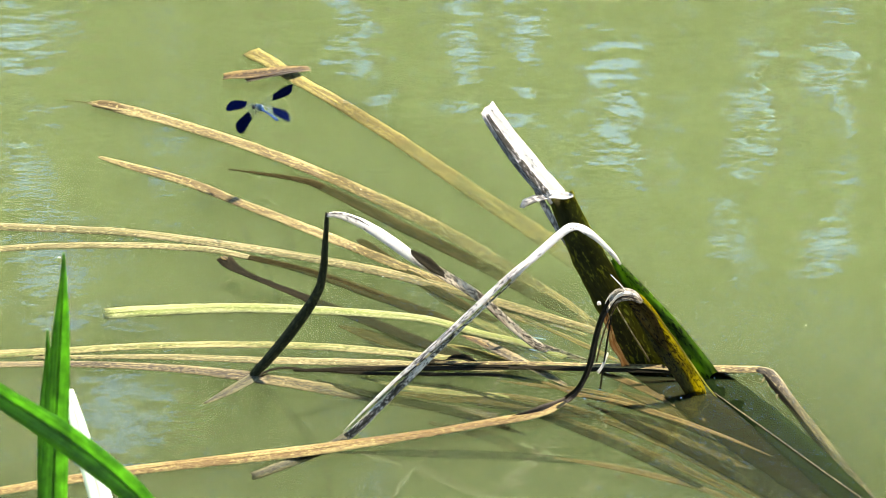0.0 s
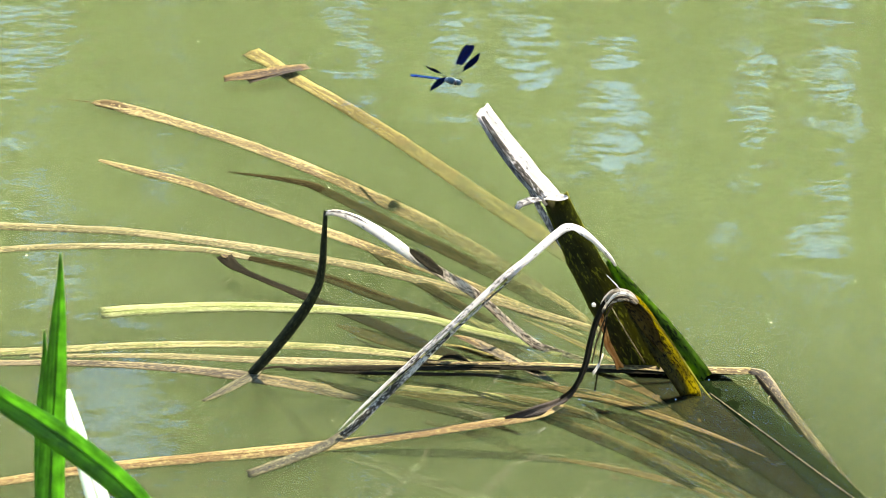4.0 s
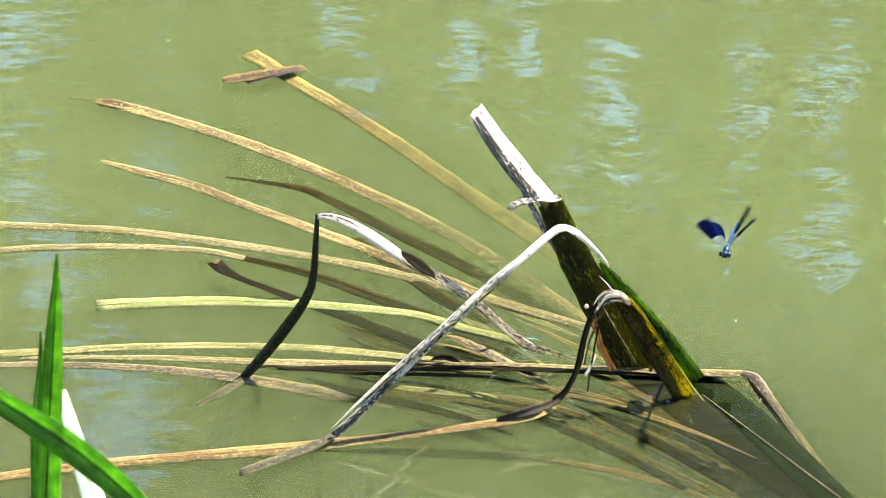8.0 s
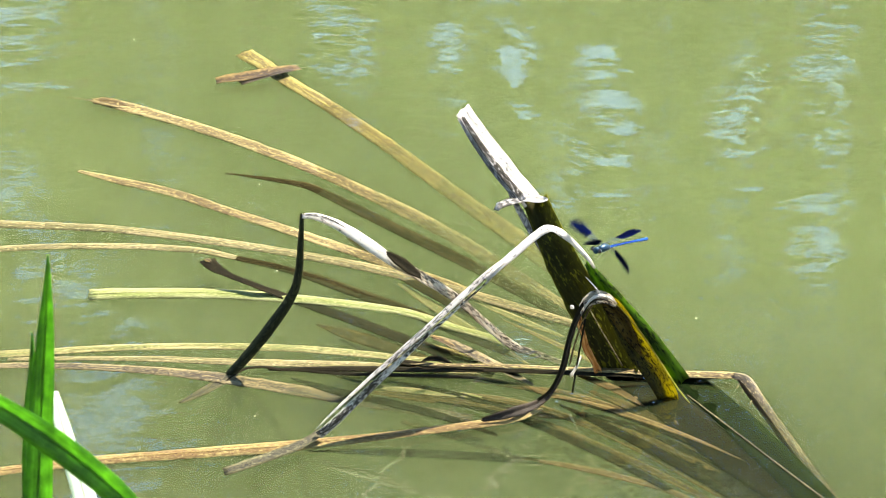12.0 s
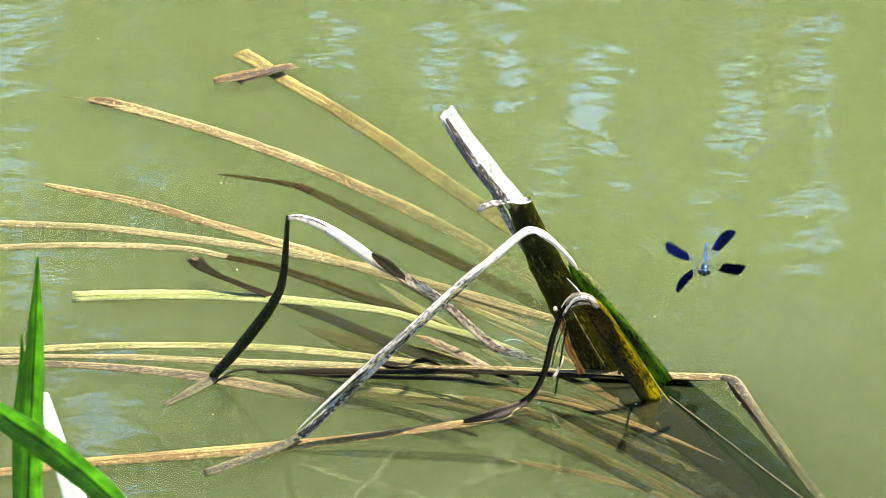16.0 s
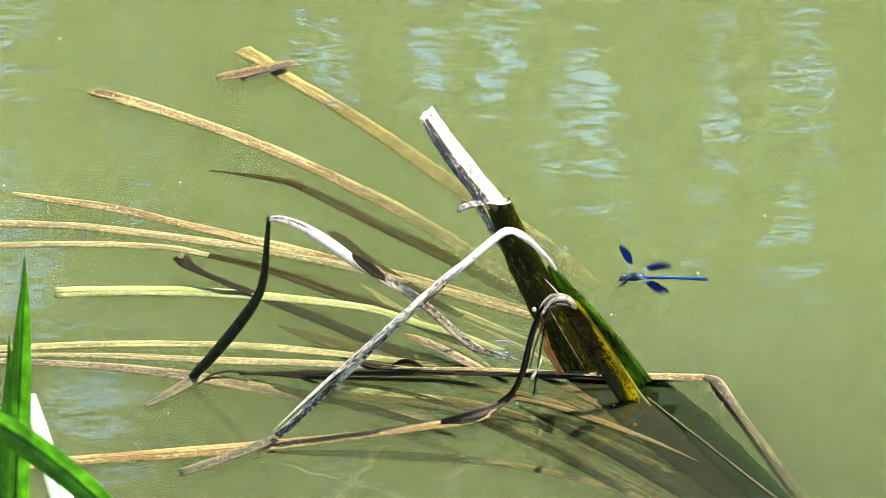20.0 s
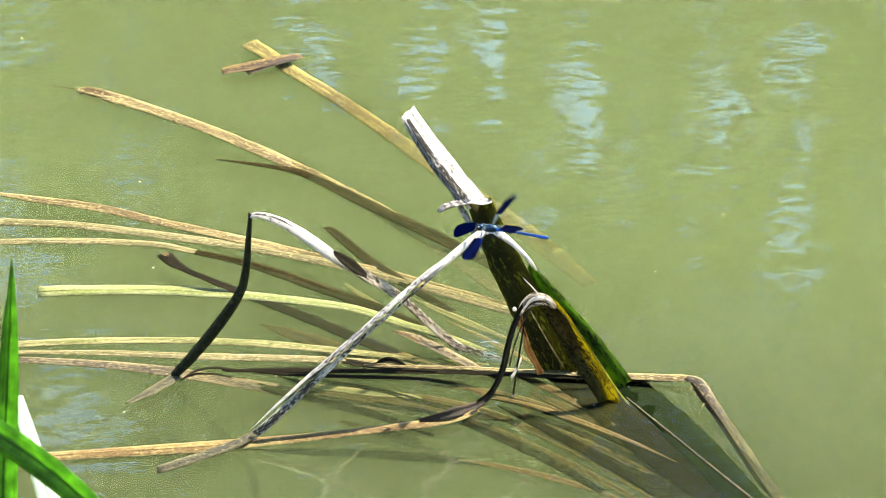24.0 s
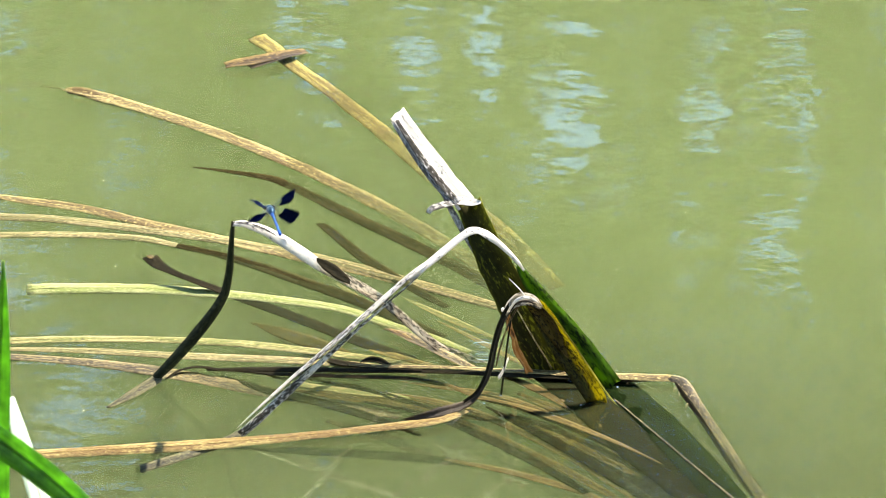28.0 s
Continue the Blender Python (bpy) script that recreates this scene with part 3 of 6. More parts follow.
blade("blade", leaf_tan, leaf_c, [(-53.8, 30.6, 1, 2.7), (-31.2, 17.1, 0.7, 6.9), (0.1, -1.4, 0.7, 8.2), (31.3, -26.4, 0.5, 8.3), (58.4, -48.1, 0.3, 8.7), (91.5, -74.5, 0, 9), (117.5, -95.9, -0.5, 8.4), (149.3, -121.3, -1.1, 7.7), (180.2, -148.5, -2.2, 7.1), (204.5, -168.5, -3.4, 6.2)])
leaf_d = thing("dead_reed_leaf", (-0.0809, 0.0855, 0), "dark olive leaf with thread-thin tip, mostly under water", "leaf", "dead leaves on the water")
blade("blade", leaf_soaked, leaf_d, [(-45.6, 14.2, 0.3, 1.4), (-27, 9, 0.3, 3.4), (0, -0.4, 0.2, 7.1), (13.6, -11.3, -0.2, 8.2), (40.5, -39.4, -0.5, 9.6), (73.2, -72.6, -1, 10.5), (105, -105.2, -1.7, 10.1), (135.8, -138.2, -3.4, 10), (153.8, -156.4, -3.9, 8.1)])
leaf_e = thing("dead_reed_leaf", (-0.2143, 0.0247, 0), "narrow pale tan leaf trailing on the water surface", "leaf", "dead leaves on the water")
blade("blade", leaf_straw, leaf_e, [(-68.5, 6.3, 0.7, 6.8), (-38.9, 2.1, 0.7, 8.2), (0.2, -1.3, 0.7, 8.2), (39.3, -6.2, 0.7, 8.8), (101.2, -22.7, 0.4, 8.6), (143.2, -36.2, 0, 9), (187.9, -54.3, -0.3, 9.3), (228.6, -75.9, -0.7, 8.9), (262.4, -95.9, -0.9, 8.2), (298.6, -116.7, -2, 6.9)], fold=-0.15)
leaf_e2 = thing("dead_reed_leaf", (-0.2123, 0.0048, 0), "narrow tan leaf sinking into a dark shaded end", "leaf", "dead leaves on the water")
blade("blade", leaf_straw, leaf_e2, [(-65.7, -10.8, 0.7, 6), (-37.7, -5.4, 0.7, 6.7), (0.2, -1.3, 0.7, 6.8), (41.7, -1.3, 0.7, 6.8), (80.3, -5.8, 0.5, 6.7), (103.1, -14.9, 0.3, 5.1)], fold=-0.12)
# shade among the leaves, put in as a dark length of blade
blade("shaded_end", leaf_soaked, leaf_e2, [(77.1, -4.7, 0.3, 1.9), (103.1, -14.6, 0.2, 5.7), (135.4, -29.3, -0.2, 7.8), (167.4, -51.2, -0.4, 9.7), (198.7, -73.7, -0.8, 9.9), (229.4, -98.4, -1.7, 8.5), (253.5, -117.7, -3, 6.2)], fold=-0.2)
leaf_f = thing("dead_reed_leaf", (-0.1201, -0.0155, 0), "dark brown leaf with a hooked tip above the water", "leaf", "dead leaves on the water")
blade("hook_tip", leaf_brown, leaf_f, [(-3, -9.4, 8.5, 2), (-1.6, -11, 8.6, 3.4), (-0.4, -12.6, 8.3, 2.2)])
blade("blade", leaf_black, leaf_f, [(-2.2, -9.6, 7.9, 9.6), (3.4, -18.6, 7, 8.6), (11.4, -27.1, 7.1, 5.4), (25.5, -35.6, 5.3, 5.7), (44.3, -41.7, 0.2, 7.3), (69.5, -59.4, -0.3, 8.8), (94.4, -78.8, -0.7, 9.2), (118.8, -97.6, -1.1, 8.7), (142.9, -112.4, -2.4, 7.7)])
leaf_g = thing("dead_reed_leaf", (-0.1187, -0.0678, 0), "yellow-green leaf with a square torn end, floating", "leaf", "dead leaves on the water")
blade("blade", leaf_lime, leaf_g, [(-65.6, -8.9, 1, 11), (-42.8, -5.1, 1.1, 11.1), (0.1, -1.9, 1, 11.2), (49.6, -3.8, 0.7, 9.2), (86.7, -8.3, 0.3, 7.8), (111.3, -13.9, 0, 7.4), (138.8, -28.3, -0.3, 6.5), (159.9, -37.4, -0.8, 5.8), (183.8, -51.2, -2, 5)], fold=-0.12)
leaf_h = thing("dead_reed_leaf", (-0.2005, -0.1151, 0), "greenish straw leaf floating flat on the water", "leaf", "dead leaves on the water")
blade("blade", leaf_olive, leaf_h, [(-62.3, -8.5, 0.7, 7), (-35.6, -4.9, 0.7, 8.3), (0.2, -1.2, 0.7, 7.7), (36, 3, 0.7, 7.1), (84.3, 5.5, 0.7, 6.4), (132.8, 3.7, 0.3, 7.1), (169.1, -1.8, 0.3, 7), (196.3, -6.7, 0, 6.3), (223.4, -8.7, -2, 5.7), (265.3, -14.8, -3.6, 5.7)], fold=-0.12)
leaf_h2 = thing("dead_reed_leaf", (-0.1991, -0.1296, 0), "brown mottled leaf half sunk under the surface", "leaf", "dead leaves on the water")
blade("blade", leaf_mud, leaf_h2, [(-63.2, 1.8, 0.3, 5.7), (-35.8, -1.2, 0.3, 6.4), (0.1, -0.6, 0.3, 6.4), (36.2, -3, 0.3, 6.4), (69.4, -7.2, 0, 8.2), (99.7, -14.3, 0, 11.1), (132.6, -21.8, -1.5, 11), (162.4, -30.2, -2.7, 10.9), (197.9, -39.9, -3.5, 9.7), (227.2, -48.3, -3.9, 8.4)])
leaf_h3 = thing("dead_reed_leaf", (-0.1366, -0.1224, 0), "thin straw-yellow leaf afloat among other leaves", "leaf", "dead leaves on the water")
blade("blade", leaf_straw, leaf_h3, [(-81.1, -1.2, 0.3, 3.2), (-39.1, 0, 0.3, 4.5), (0.1, -0.6, 0.3, 5.8), (36.3, -3.6, 0.3, 6.4), (81.4, -5.4, 0.3, 7), (117.4, -7.2, 0, 7), (147.4, -8.3, -1.5, 6.3), (177.3, -12.8, -3, 5.6)], fold=-0.12)
leaf_i = thing("dead_reed_leaf", (-0.0311, -0.1338, 0), "dark wet leaf lying across the clump, bent at its end", "leaf", "dead leaves on the water")
blade("blade", leaf_black, leaf_i, [(-47.7, -4.7, 1, 1.8), (-32.7, -4.4, 1.5, 4.1), (0.1, -2.6, 1.5, 5.5), (35.9, -2.6, 1.5, 5.0), (71.8, -2, 1.5, 4.6), (110.5, -4.7, 2, 4.5), (140.2, -6.4, 2, 4.1), (169.9, -8.2, 2, 3.2), (196.8, -7.6, 2, 2.3)], fold=-0.2)
blade("pale_edge", leaf_tan, leaf_i, [(26.9, 1.6, 2.2, 1.9), (50.9, 0.6, 2.4, 3.2), (80.8, 0.3, 2.6, 3.2), (107.6, -1.9, 2.8, 3.8), (131.4, -3.4, 3, 5.1), (155.1, -5.5, 3.2, 6.3), (178.9, -7.1, 3.4, 7), (194, -7.6, 3.5, 7), (201, -8.6, 3.4, 4.4)], fold=-0.1)
blade("bent_end", leaf_mud, leaf_i, [(197, -7.6, 3.9, 6.2), (200.6, -8.6, 3.7, 7.2), (203.8, -11.4, 3, 7.6), (210.1, -26, 0, 6.8), (219.5, -52.4, -2.4, 7.4), (230.8, -85.1, -3.5, 7.4), (241.8, -115.6, -3.9, 7.1), (247.7, -137.5, -4, 6.2)], fold=-0.4)
blade("fringe_fibre", leaf_mud, leaf_i, [(201.5, -14, 3, 1.6), (199.4, -16.4, 2.6, 1.1), (198.2, -19, 2.2, 0.3)])
blade("fringe_fibre", leaf_sodden, leaf_i, [(203, -18, 2.6, 1.4), (201.4, -20.6, 2, 1.2), (201, -24.5, 1.6, 0.3)])
blade("fringe_fibre", leaf_mud, leaf_i, [(206.5, -28, 1, 1.2), (205, -31, 0.8, 0.8), (204.6, -34, 0.6, 0.3)])
# black strip that draws the shaded underside of the bent end
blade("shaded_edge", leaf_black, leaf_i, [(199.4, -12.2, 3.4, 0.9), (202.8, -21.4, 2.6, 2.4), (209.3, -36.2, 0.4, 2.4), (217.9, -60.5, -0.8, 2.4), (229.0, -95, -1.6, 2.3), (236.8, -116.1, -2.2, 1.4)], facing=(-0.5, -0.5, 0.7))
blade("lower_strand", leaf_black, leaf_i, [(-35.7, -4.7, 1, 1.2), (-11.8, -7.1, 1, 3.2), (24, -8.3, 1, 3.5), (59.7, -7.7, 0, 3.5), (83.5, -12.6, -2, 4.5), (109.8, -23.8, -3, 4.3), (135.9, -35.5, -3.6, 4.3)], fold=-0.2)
blade("fibre", leaf_black, leaf_i, [(-12.7, 35.2, -2.4, 1.6), (5.7, 18.2, -1.5, 2.8), (23.9, 4.9, 1, 5.6), (44.9, -0.5, 2, 3.8), (65.8, -1.7, 2, 3.2)], fold=0.2)
blade("curled_fibre", leaf_black, leaf_i, [(-41.6, -5.8, 2, 2.5), (-52.2, -3.5, 2, 2.5), (-61, -5.6, 1.5, 2.2), (-66.7, -11.5, 0.8, 1.3), (-69.2, -15.3, 0.3, 0.8)])
blade("curled_knot", leaf_black, leaf_i, [(33, 6, 1.6, 1.2), (37.5, 6.4, 2.6, 3.4), (42, 5.2, 3, 3.8), (46.5, 2.8, 2.4, 2.8), (50, 0.4, 1.6, 1.2)], facing=(0.1, -0.5, 0.8), fold=0.7, ragged=1.8)
leaf_k = thing("dead_reed_leaf", (0.0127, -0.1076, 0), "short tan leaf stub with a torn end above the water", "leaf", "dead leaves on the water")
blade("blade", leaf_mud, leaf_k, [(0, 0, 3.2, 3.4), (6, -4, 3.2, 6.6), (16, -12, 2.4, 8.4), (28, -22, 1.2, 8), (40, -33, 0, 6.4), (52, -43, -1.2, 3)], fold=0.3, ragged=1.6)
blade("torn_end", leaf_brown, leaf_k, [(-3.5, 1.5, 3.6, 1), (0.5, 0, 3.7, 2.6), (6, -4.4, 3.5, 3), (11, -8.6, 3, 1.4)], fold=0.4, ragged=2.0)
leaf_j = thing("folded_reed_strip", (0.0496, -0.1103, 0), "bleached reed strip folded over, dark strand hanging into water", "leaf")
blade("lower_strip", leaf_drab, leaf_j, [(27.5, -11.1, -3.4, 2.8), (11.1, -3.6, -1.5, 4.2), (-0.1, -2.3, 2, 5.1), (-14.7, 0, 13.9, 5.2), (-29.9, -4.9, 31.7, 6.3), (-47.9, -12.2, 48.6, 7.5), (-64.1, -20, 63.6, 8.6)], facing=(-0.2, -0.45, 0.9), fold=0.2)
blade("bleached_strip", leaf_white, leaf_j, [(-59.1, -18.8, 58.9, 5.1), (-68.5, -21.2, 68.2, 7.4), (-77.2, -24.2, 77.1, 7.9), (-91.6, -27.8, 88.9, 6.2), (-103.2, -28.9, 94.1, 4.3), (-109.6, -29.5, 94.4, 2.9)], facing=(-0.2, -0.45, 0.9), fold=-0.35)
blade("hanging_strand", leaf_strand, leaf_j, [(-109.3, -29.5, 95.7, 2), (-110.4, -30.1, 78.3, 3.2), (-111.8, -30.7, 62, 4.1), (-115.6, -31.3, 48.3, 5), (-127.7, -31.9, 29, 6), (-139.9, -32.5, 12.4, 5.6), (-150.4, -34, 0.6, 4.4)], facing=(0, -0.88, 0.47), fold=-0.4)
blade("wet_end", leaf_sodden, leaf_j, [(-146.9, -29.8, 1.2, 5.6), (-151.8, -37.4, 0.8, 7.2), (-160.3, -46.7, 0.4, 6.6), (-168, -55.1, 0.2, 4.3), (-173.6, -60.5, 0, 1.9)], fold=-0.15)
blade("wrapped_shred", leaf_black, leaf_j, [(-65.8, -22.4, 68.6, 2.6), (-60.6, -20.8, 63.6, 6.2), (-54.8, -18.8, 57.8, 6.4), (-48.4, -16.2, 51.2, 2.4)], facing=(-0.2, -0.45, 0.9), fold=0.2, ragged=1.8)
blade("dark_crease", leaf_shade, leaf_j, [(-108.8, -30.9, 95.4, 0.8), (-103.4, -30.9, 95.8, 1.5), (-95, -30.3, 92.8, 1.7), (-87.4, -29, 87.6, 0.4)], facing=(-0.2, -0.45, 0.9))
clump = thing("broken_reed_clump", (0.1236, -0.1481, 0), "broken mossy reed with bleached top, folded stalks and drowned leaves", "reed")
blade("upper_stem", leaf_white, clump, [(-100.9, 77.7, 122.1, 11.7), (-89.5, 72.7, 107.2, 12.2), (-76.3, 65.1, 92, 12.8), (-63.1, 57.6, 78.6, 13.3)], facing=(-0.1, -0.15, 0.95), fold=0.25)
blade("upper_rib", leaf_speckle, clump, [(-75.1, 58.8, 83.7, 1.8), (-69.2, 52.6, 75.5, 3.3), (-61.4, 47, 63.5, 3.3), (-55.4, 41.5, 55, 1.8)], facing=(-0.45, -0.1, 0.9), fold=-0.2)
blade("torn_collar", leaf_white, clump, [(-81.6, 57.6, 75.9, 3.5), (-75.4, 56.3, 78.6, 5.6), (-66.5, 55.1, 81.9, 6.3), (-59.1, 53.9, 81.6, 5.8), (-54.9, 53.9, 82.2, 2.5)], facing=(0, -0.3, 0.9), fold=0.3)
blade("stem_blade", leaf_moss, clump, [(-60.8, 56.3, 81.3, 13.3), (-53.1, 45.2, 65.2, 15.7), (-44.2, 36, 49.8, 18.2), (-32, 26.9, 31, 20.4), (-19.4, 17.8, 12.1, 20.6), (-12.2, 15.7, 0.2, 20), (-9, 8.1, -0.9, 17)], facing=(-0.1, -0.9, 0.3), fold=0.35)
blade("side_blade", leaf_green, clump, [(-34.5, 29.3, 57.4, 2.4), (-26.5, 23.2, 48.4, 7.6), (-11.4, 16, 31.9, 10.4), (4.4, 8.9, 14.8, 11), (17, 2.4, 0.8, 10.2)], facing=(0.2, -0.97, 0.1), fold=-0.15)
blade("dark_crease", leaf_shade, clump, [(-100.4, 72.7, 120.6, 2.2), (-91, 67, 107.5, 3.6), (-78.3, 59.5, 92.7, 4.6), (-67.2, 53.9, 81.6, 4.2)], facing=(-0.1, -0.4, 0.9))
blade("pale_rim", leaf_speckle, clump, [(-102.6, 72, 120, 1.6), (-93.4, 66.4, 106.6, 2.2), (-81.2, 58.9, 91.8, 2.2), (-70.2, 53.2, 80.9, 1.6)], facing=(-0.1, -0.4, 0.9))
blade("folded_blade", leaf_yellowmoss, clump, [(-31.1, -0.6, 52.8, 3), (-25, -1.8, 50.8, 8), (-17.6, -4.1, 41.4, 11), (-8.1, -7.6, 26.5, 12.4), (2.4, -10.6, 11.2, 11.6), (7.6, -10.9, 2.4, 10.8), (8.8, -11, -1.6, 10.2)], facing=(-0.1, -0.9, 0.35), fold=0.6)
# shadow on the brown upper blade, painted as a darker strip over it
blade("shaded_top", leaf_brown_shade, clump, [(-27.5, -3.4, 51.6, 2.2), (-23.2, -3.8, 48, 6.4), (-17.4, -5.3, 41, 7.8), (-12.6, -7, 33.5, 6.6), (-8.6, -8.6, 27, 3.4), (-6.4, -9.4, 23.4, 0.8)], facing=(-0.1, -0.9, 0.35), fold=0.6, ragged=1.8)
blade("arch_tip", leaf_white, clump, [(-30.8, 20.8, 58.6, 1.2), (-34.8, 19.6, 65.3, 2.5), (-44.1, 16, 77.2, 4.2), (-51, 13.6, 83.7, 6.7), (-57.1, 10.7, 86.6, 6.5), (-65, 6.5, 82.9, 6), (-78.2, -2.4, 74.7, 5.9), (-89.9, -10.6, 67.6, 5.9)], facing=(-0.45, -0.35, 0.85), fold=-0.4)
blade("arch_stalk", leaf_ash, clump, [(-81.2, -4.1, 73.4, 4.9), (-90.5, -10.6, 68.2, 5.2), (-119.8, -27.3, 46.1, 4.9), (-149.4, -43.2, 24.2, 3.4), (-166.4, -53.3, 11.2, 1.6), (-174.1, -58.9, 5, 0.7)], facing=(-0.55, -0.2, 0.8), fold=-0.2)
# shaded lower side of the stalk, coloured dark, with its pale specks
blade("arch_shaded_side", leaf_stalk_shade, clump, [(-80.6, -4.6, 70.6, 0.6), (-87.5, -11.1, 66.2, 0.9), (-117, -27.8, 44.6, 1.9), (-146.1, -43.7, 21.7, 3.8), (-164.6, -56, 7.8, 4.4), (-173, -59.2, 1.4, 4.2)], facing=(0.3, -0.8, 0.5), fold=-0.2)
blade("wet_end", leaf_sodden, clump, [(-170.4, -53.4, 1.4, 3.9), (-181.1, -65.3, 0.2, 5), (-198.9, -79.6, -0.1, 5.4), (-210, -87.9, -0.1, 5.3), (-219.5, -94.2, -0.3, 4.8)], facing=(0.1, -0.4, 0.9), fold=-0.15)
blade("dark_strand", leaf_umber, clump, [(-89.9, -42.1, 2, 2.3), (-72.3, -37.2, 4.5, 5.2), (-58.7, -21.6, 2, 3.8), (-51.3, -16.9, 8.2, 2.4), (-46.1, -13.5, 19.7, 1.9), (-43.9, -10, 31.2, 1.8), (-40.4, -6.5, 42.7, 2.0), (-35.5, -2.9, 50.1, 2.6), (-30.5, -1.2, 53.8, 3.5)], facing=(0, -0.88, 0.47), fold=0.4)
blade("fold_cap", leaf_drab, clump, [(-39.2, -5.3, 44.4, 2), (-36.6, -5.5, 51.5, 5.5), (-31, -5.2, 55.2, 8), (-25, -4.6, 53.8, 6.2), (-20.6, -4.8, 50, 2.2)], facing=(0, -0.6, 0.75), fold=0.15, ragged=1.5)
blade("torn_fibre", leaf_ash, clump, [(-28.5, -6, 55.5, 1.1), (-32.2, -6.3, 61.4, 0.7), (-37.2, -6.5, 67, 0.25)], facing=(-0.2, -0.8, 0.5))
blade("cap_fibre", leaf_umber, clump, [(-37.6, -7.4, 46.6, 0.7), (-34.4, -7.6, 52.6, 0.9), (-29.4, -7.4, 55, 1), (-23.4, -6.8, 53, 0.6)], facing=(0, -0.6, 0.75))
blade("cap_fibre", leaf_white, clump, [(-36.9, -7.5, 50.2, 0.8), (-33.9, -7.5, 54.9, 1.6), (-29.7, -6.9, 56.9, 1.8), (-25, -6.3, 55.6, 1.2), (-22.4, -6.3, 53.6, 0.5)], facing=(0, -0.6, 0.75))
blade("strand_fibre", leaf_black, clump, [(-31.3, -2.9, 56.8, 1.5), (-37.1, -4.7, 51.8, 1.8), (-42.3, -8.2, 42, 1.8), (-45.7, -11.7, 30.6, 1.5), (-48.2, -15.2, 19, 1.5), (-53.1, -19.3, 8.2, 1.8), (-60.2, -22.7, 3.4, 1.5)], facing=(0, -0.88, 0.47), fold=0.2)
blade("strand_fibre", leaf_brown, clump, [(-30, -2.4, 53.8, 0.9), (-33.5, -4.1, 48.8, 1.2), (-38.1, -7, 39.7, 0.9), (-41.5, -10.6, 30.2, 0.9), (-43.8, -14, 20.1, 0.9)], facing=(0, -0.88, 0.47), fold=0.2)
blade("torn_hook", leaf_ash, clump, [(-67.5, 54.5, 81, 2.4), (-74.6, 48.5, 82.6, 3.8), (-80.2, 45, 82, 3.8), (-82.2, 44, 80, 2.6)], facing=(0.1, -0.5, 0.85), fold=0.3)
# sunlit edge of the folded blade, put in as a bright yellow strip
blade("pale_edge", leaf_backlit_rim, clump, [(-23.9, -3.4, 52.5, 0.4), (-16.8, -4.6, 46.8, 0.6), (-6.6, -7.5, 35.0, 0.7), (3.9, -11.0, 20.0, 0.8), (13.1, -14.0, 6.8, 0.8), (18.7, -16.9, 0.6, 0.6)], facing=(0.3, -0.8, 0.5))
blade("sheath", leaf_rust, clump, [(-38.6, 10.1, 38.6, 2), (-37.6, 10.1, 31, 3.4), (-35.4, 10.1, 24, 2.6), (-33.6, 10.1, 17.2, 4.2), (-29.6, 10.1, 9.6, 3.2), (-27.4, 10.6, 4.6, 4.2), (-25.4, 11.3, 0.6, 3)], facing=(0, -0.88, 0.47), fold=0.5, ragged=2.2)
blade("thin_stem", leaf_black, clump, [(-36.5, -8.8, 44, 0.9), (-38.9, -8.8, 23.8, 0.9), (-41.4, -8.8, 0, 0.9)], facing=(0, -0.88, 0.47))
blade("white_splinter", leaf_white, clump, [(-42.8, -8.8, 10.3, 1.8), (-40.5, -8.8, 14.3, 1.5), (-37.7, -8.8, 22.1, 0.9)], facing=(0, -0.88, 0.47))
blade("spine_thread", leaf_tan, clump, [(-37, 8.9, 47.7, 0.6), (-27.4, 4.1, 31.7, 0.6), (-15.2, -0.6, 12.3, 0.9)], facing=(0, -0.88, 0.47))
leaf_n = thing("sunken_leaf_bundle", (0.1236, -0.1481, 0), "bundle of dark olive drowned leaves just under the water", "leaf")
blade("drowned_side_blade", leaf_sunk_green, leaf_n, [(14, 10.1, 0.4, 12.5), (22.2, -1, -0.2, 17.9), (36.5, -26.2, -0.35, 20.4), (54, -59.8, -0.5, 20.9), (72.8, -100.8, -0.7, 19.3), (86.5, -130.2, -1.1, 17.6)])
blade("drowned_midrib", leaf_mud, leaf_n, [(18.1, -12.8, 0.6, 0.7), (35.4, -39.6, 0.4, 0.9), (53.2, -67.7, 0.3, 0.9), (70.6, -94.7, 0.1, 1.0), (87.6, -119.8, -0.4, 1.0)])
# wide drowned leaf, its dark colour also painting the shade below the clump
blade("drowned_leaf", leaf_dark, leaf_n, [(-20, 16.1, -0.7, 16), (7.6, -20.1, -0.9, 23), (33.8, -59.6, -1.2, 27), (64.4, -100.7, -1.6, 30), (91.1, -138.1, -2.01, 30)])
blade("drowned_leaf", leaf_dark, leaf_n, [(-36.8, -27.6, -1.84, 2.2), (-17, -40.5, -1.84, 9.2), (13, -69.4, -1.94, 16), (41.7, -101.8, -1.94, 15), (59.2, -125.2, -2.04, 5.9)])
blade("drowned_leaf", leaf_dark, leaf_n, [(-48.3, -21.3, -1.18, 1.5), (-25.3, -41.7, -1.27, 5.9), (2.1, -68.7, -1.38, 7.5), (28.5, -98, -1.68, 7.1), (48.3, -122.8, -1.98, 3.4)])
blade("drowned_leaf", leaf_drowned, leaf_n, [(-32.9, -5, -1.91, 2.1), (-4.6, -27.6, -1.91, 9.8), (22.4, -58.6, -1.91, 13.8), (51.1, -91.1, -2.01, 11.5), (71.1, -117.5, -2.11, 5.1)])
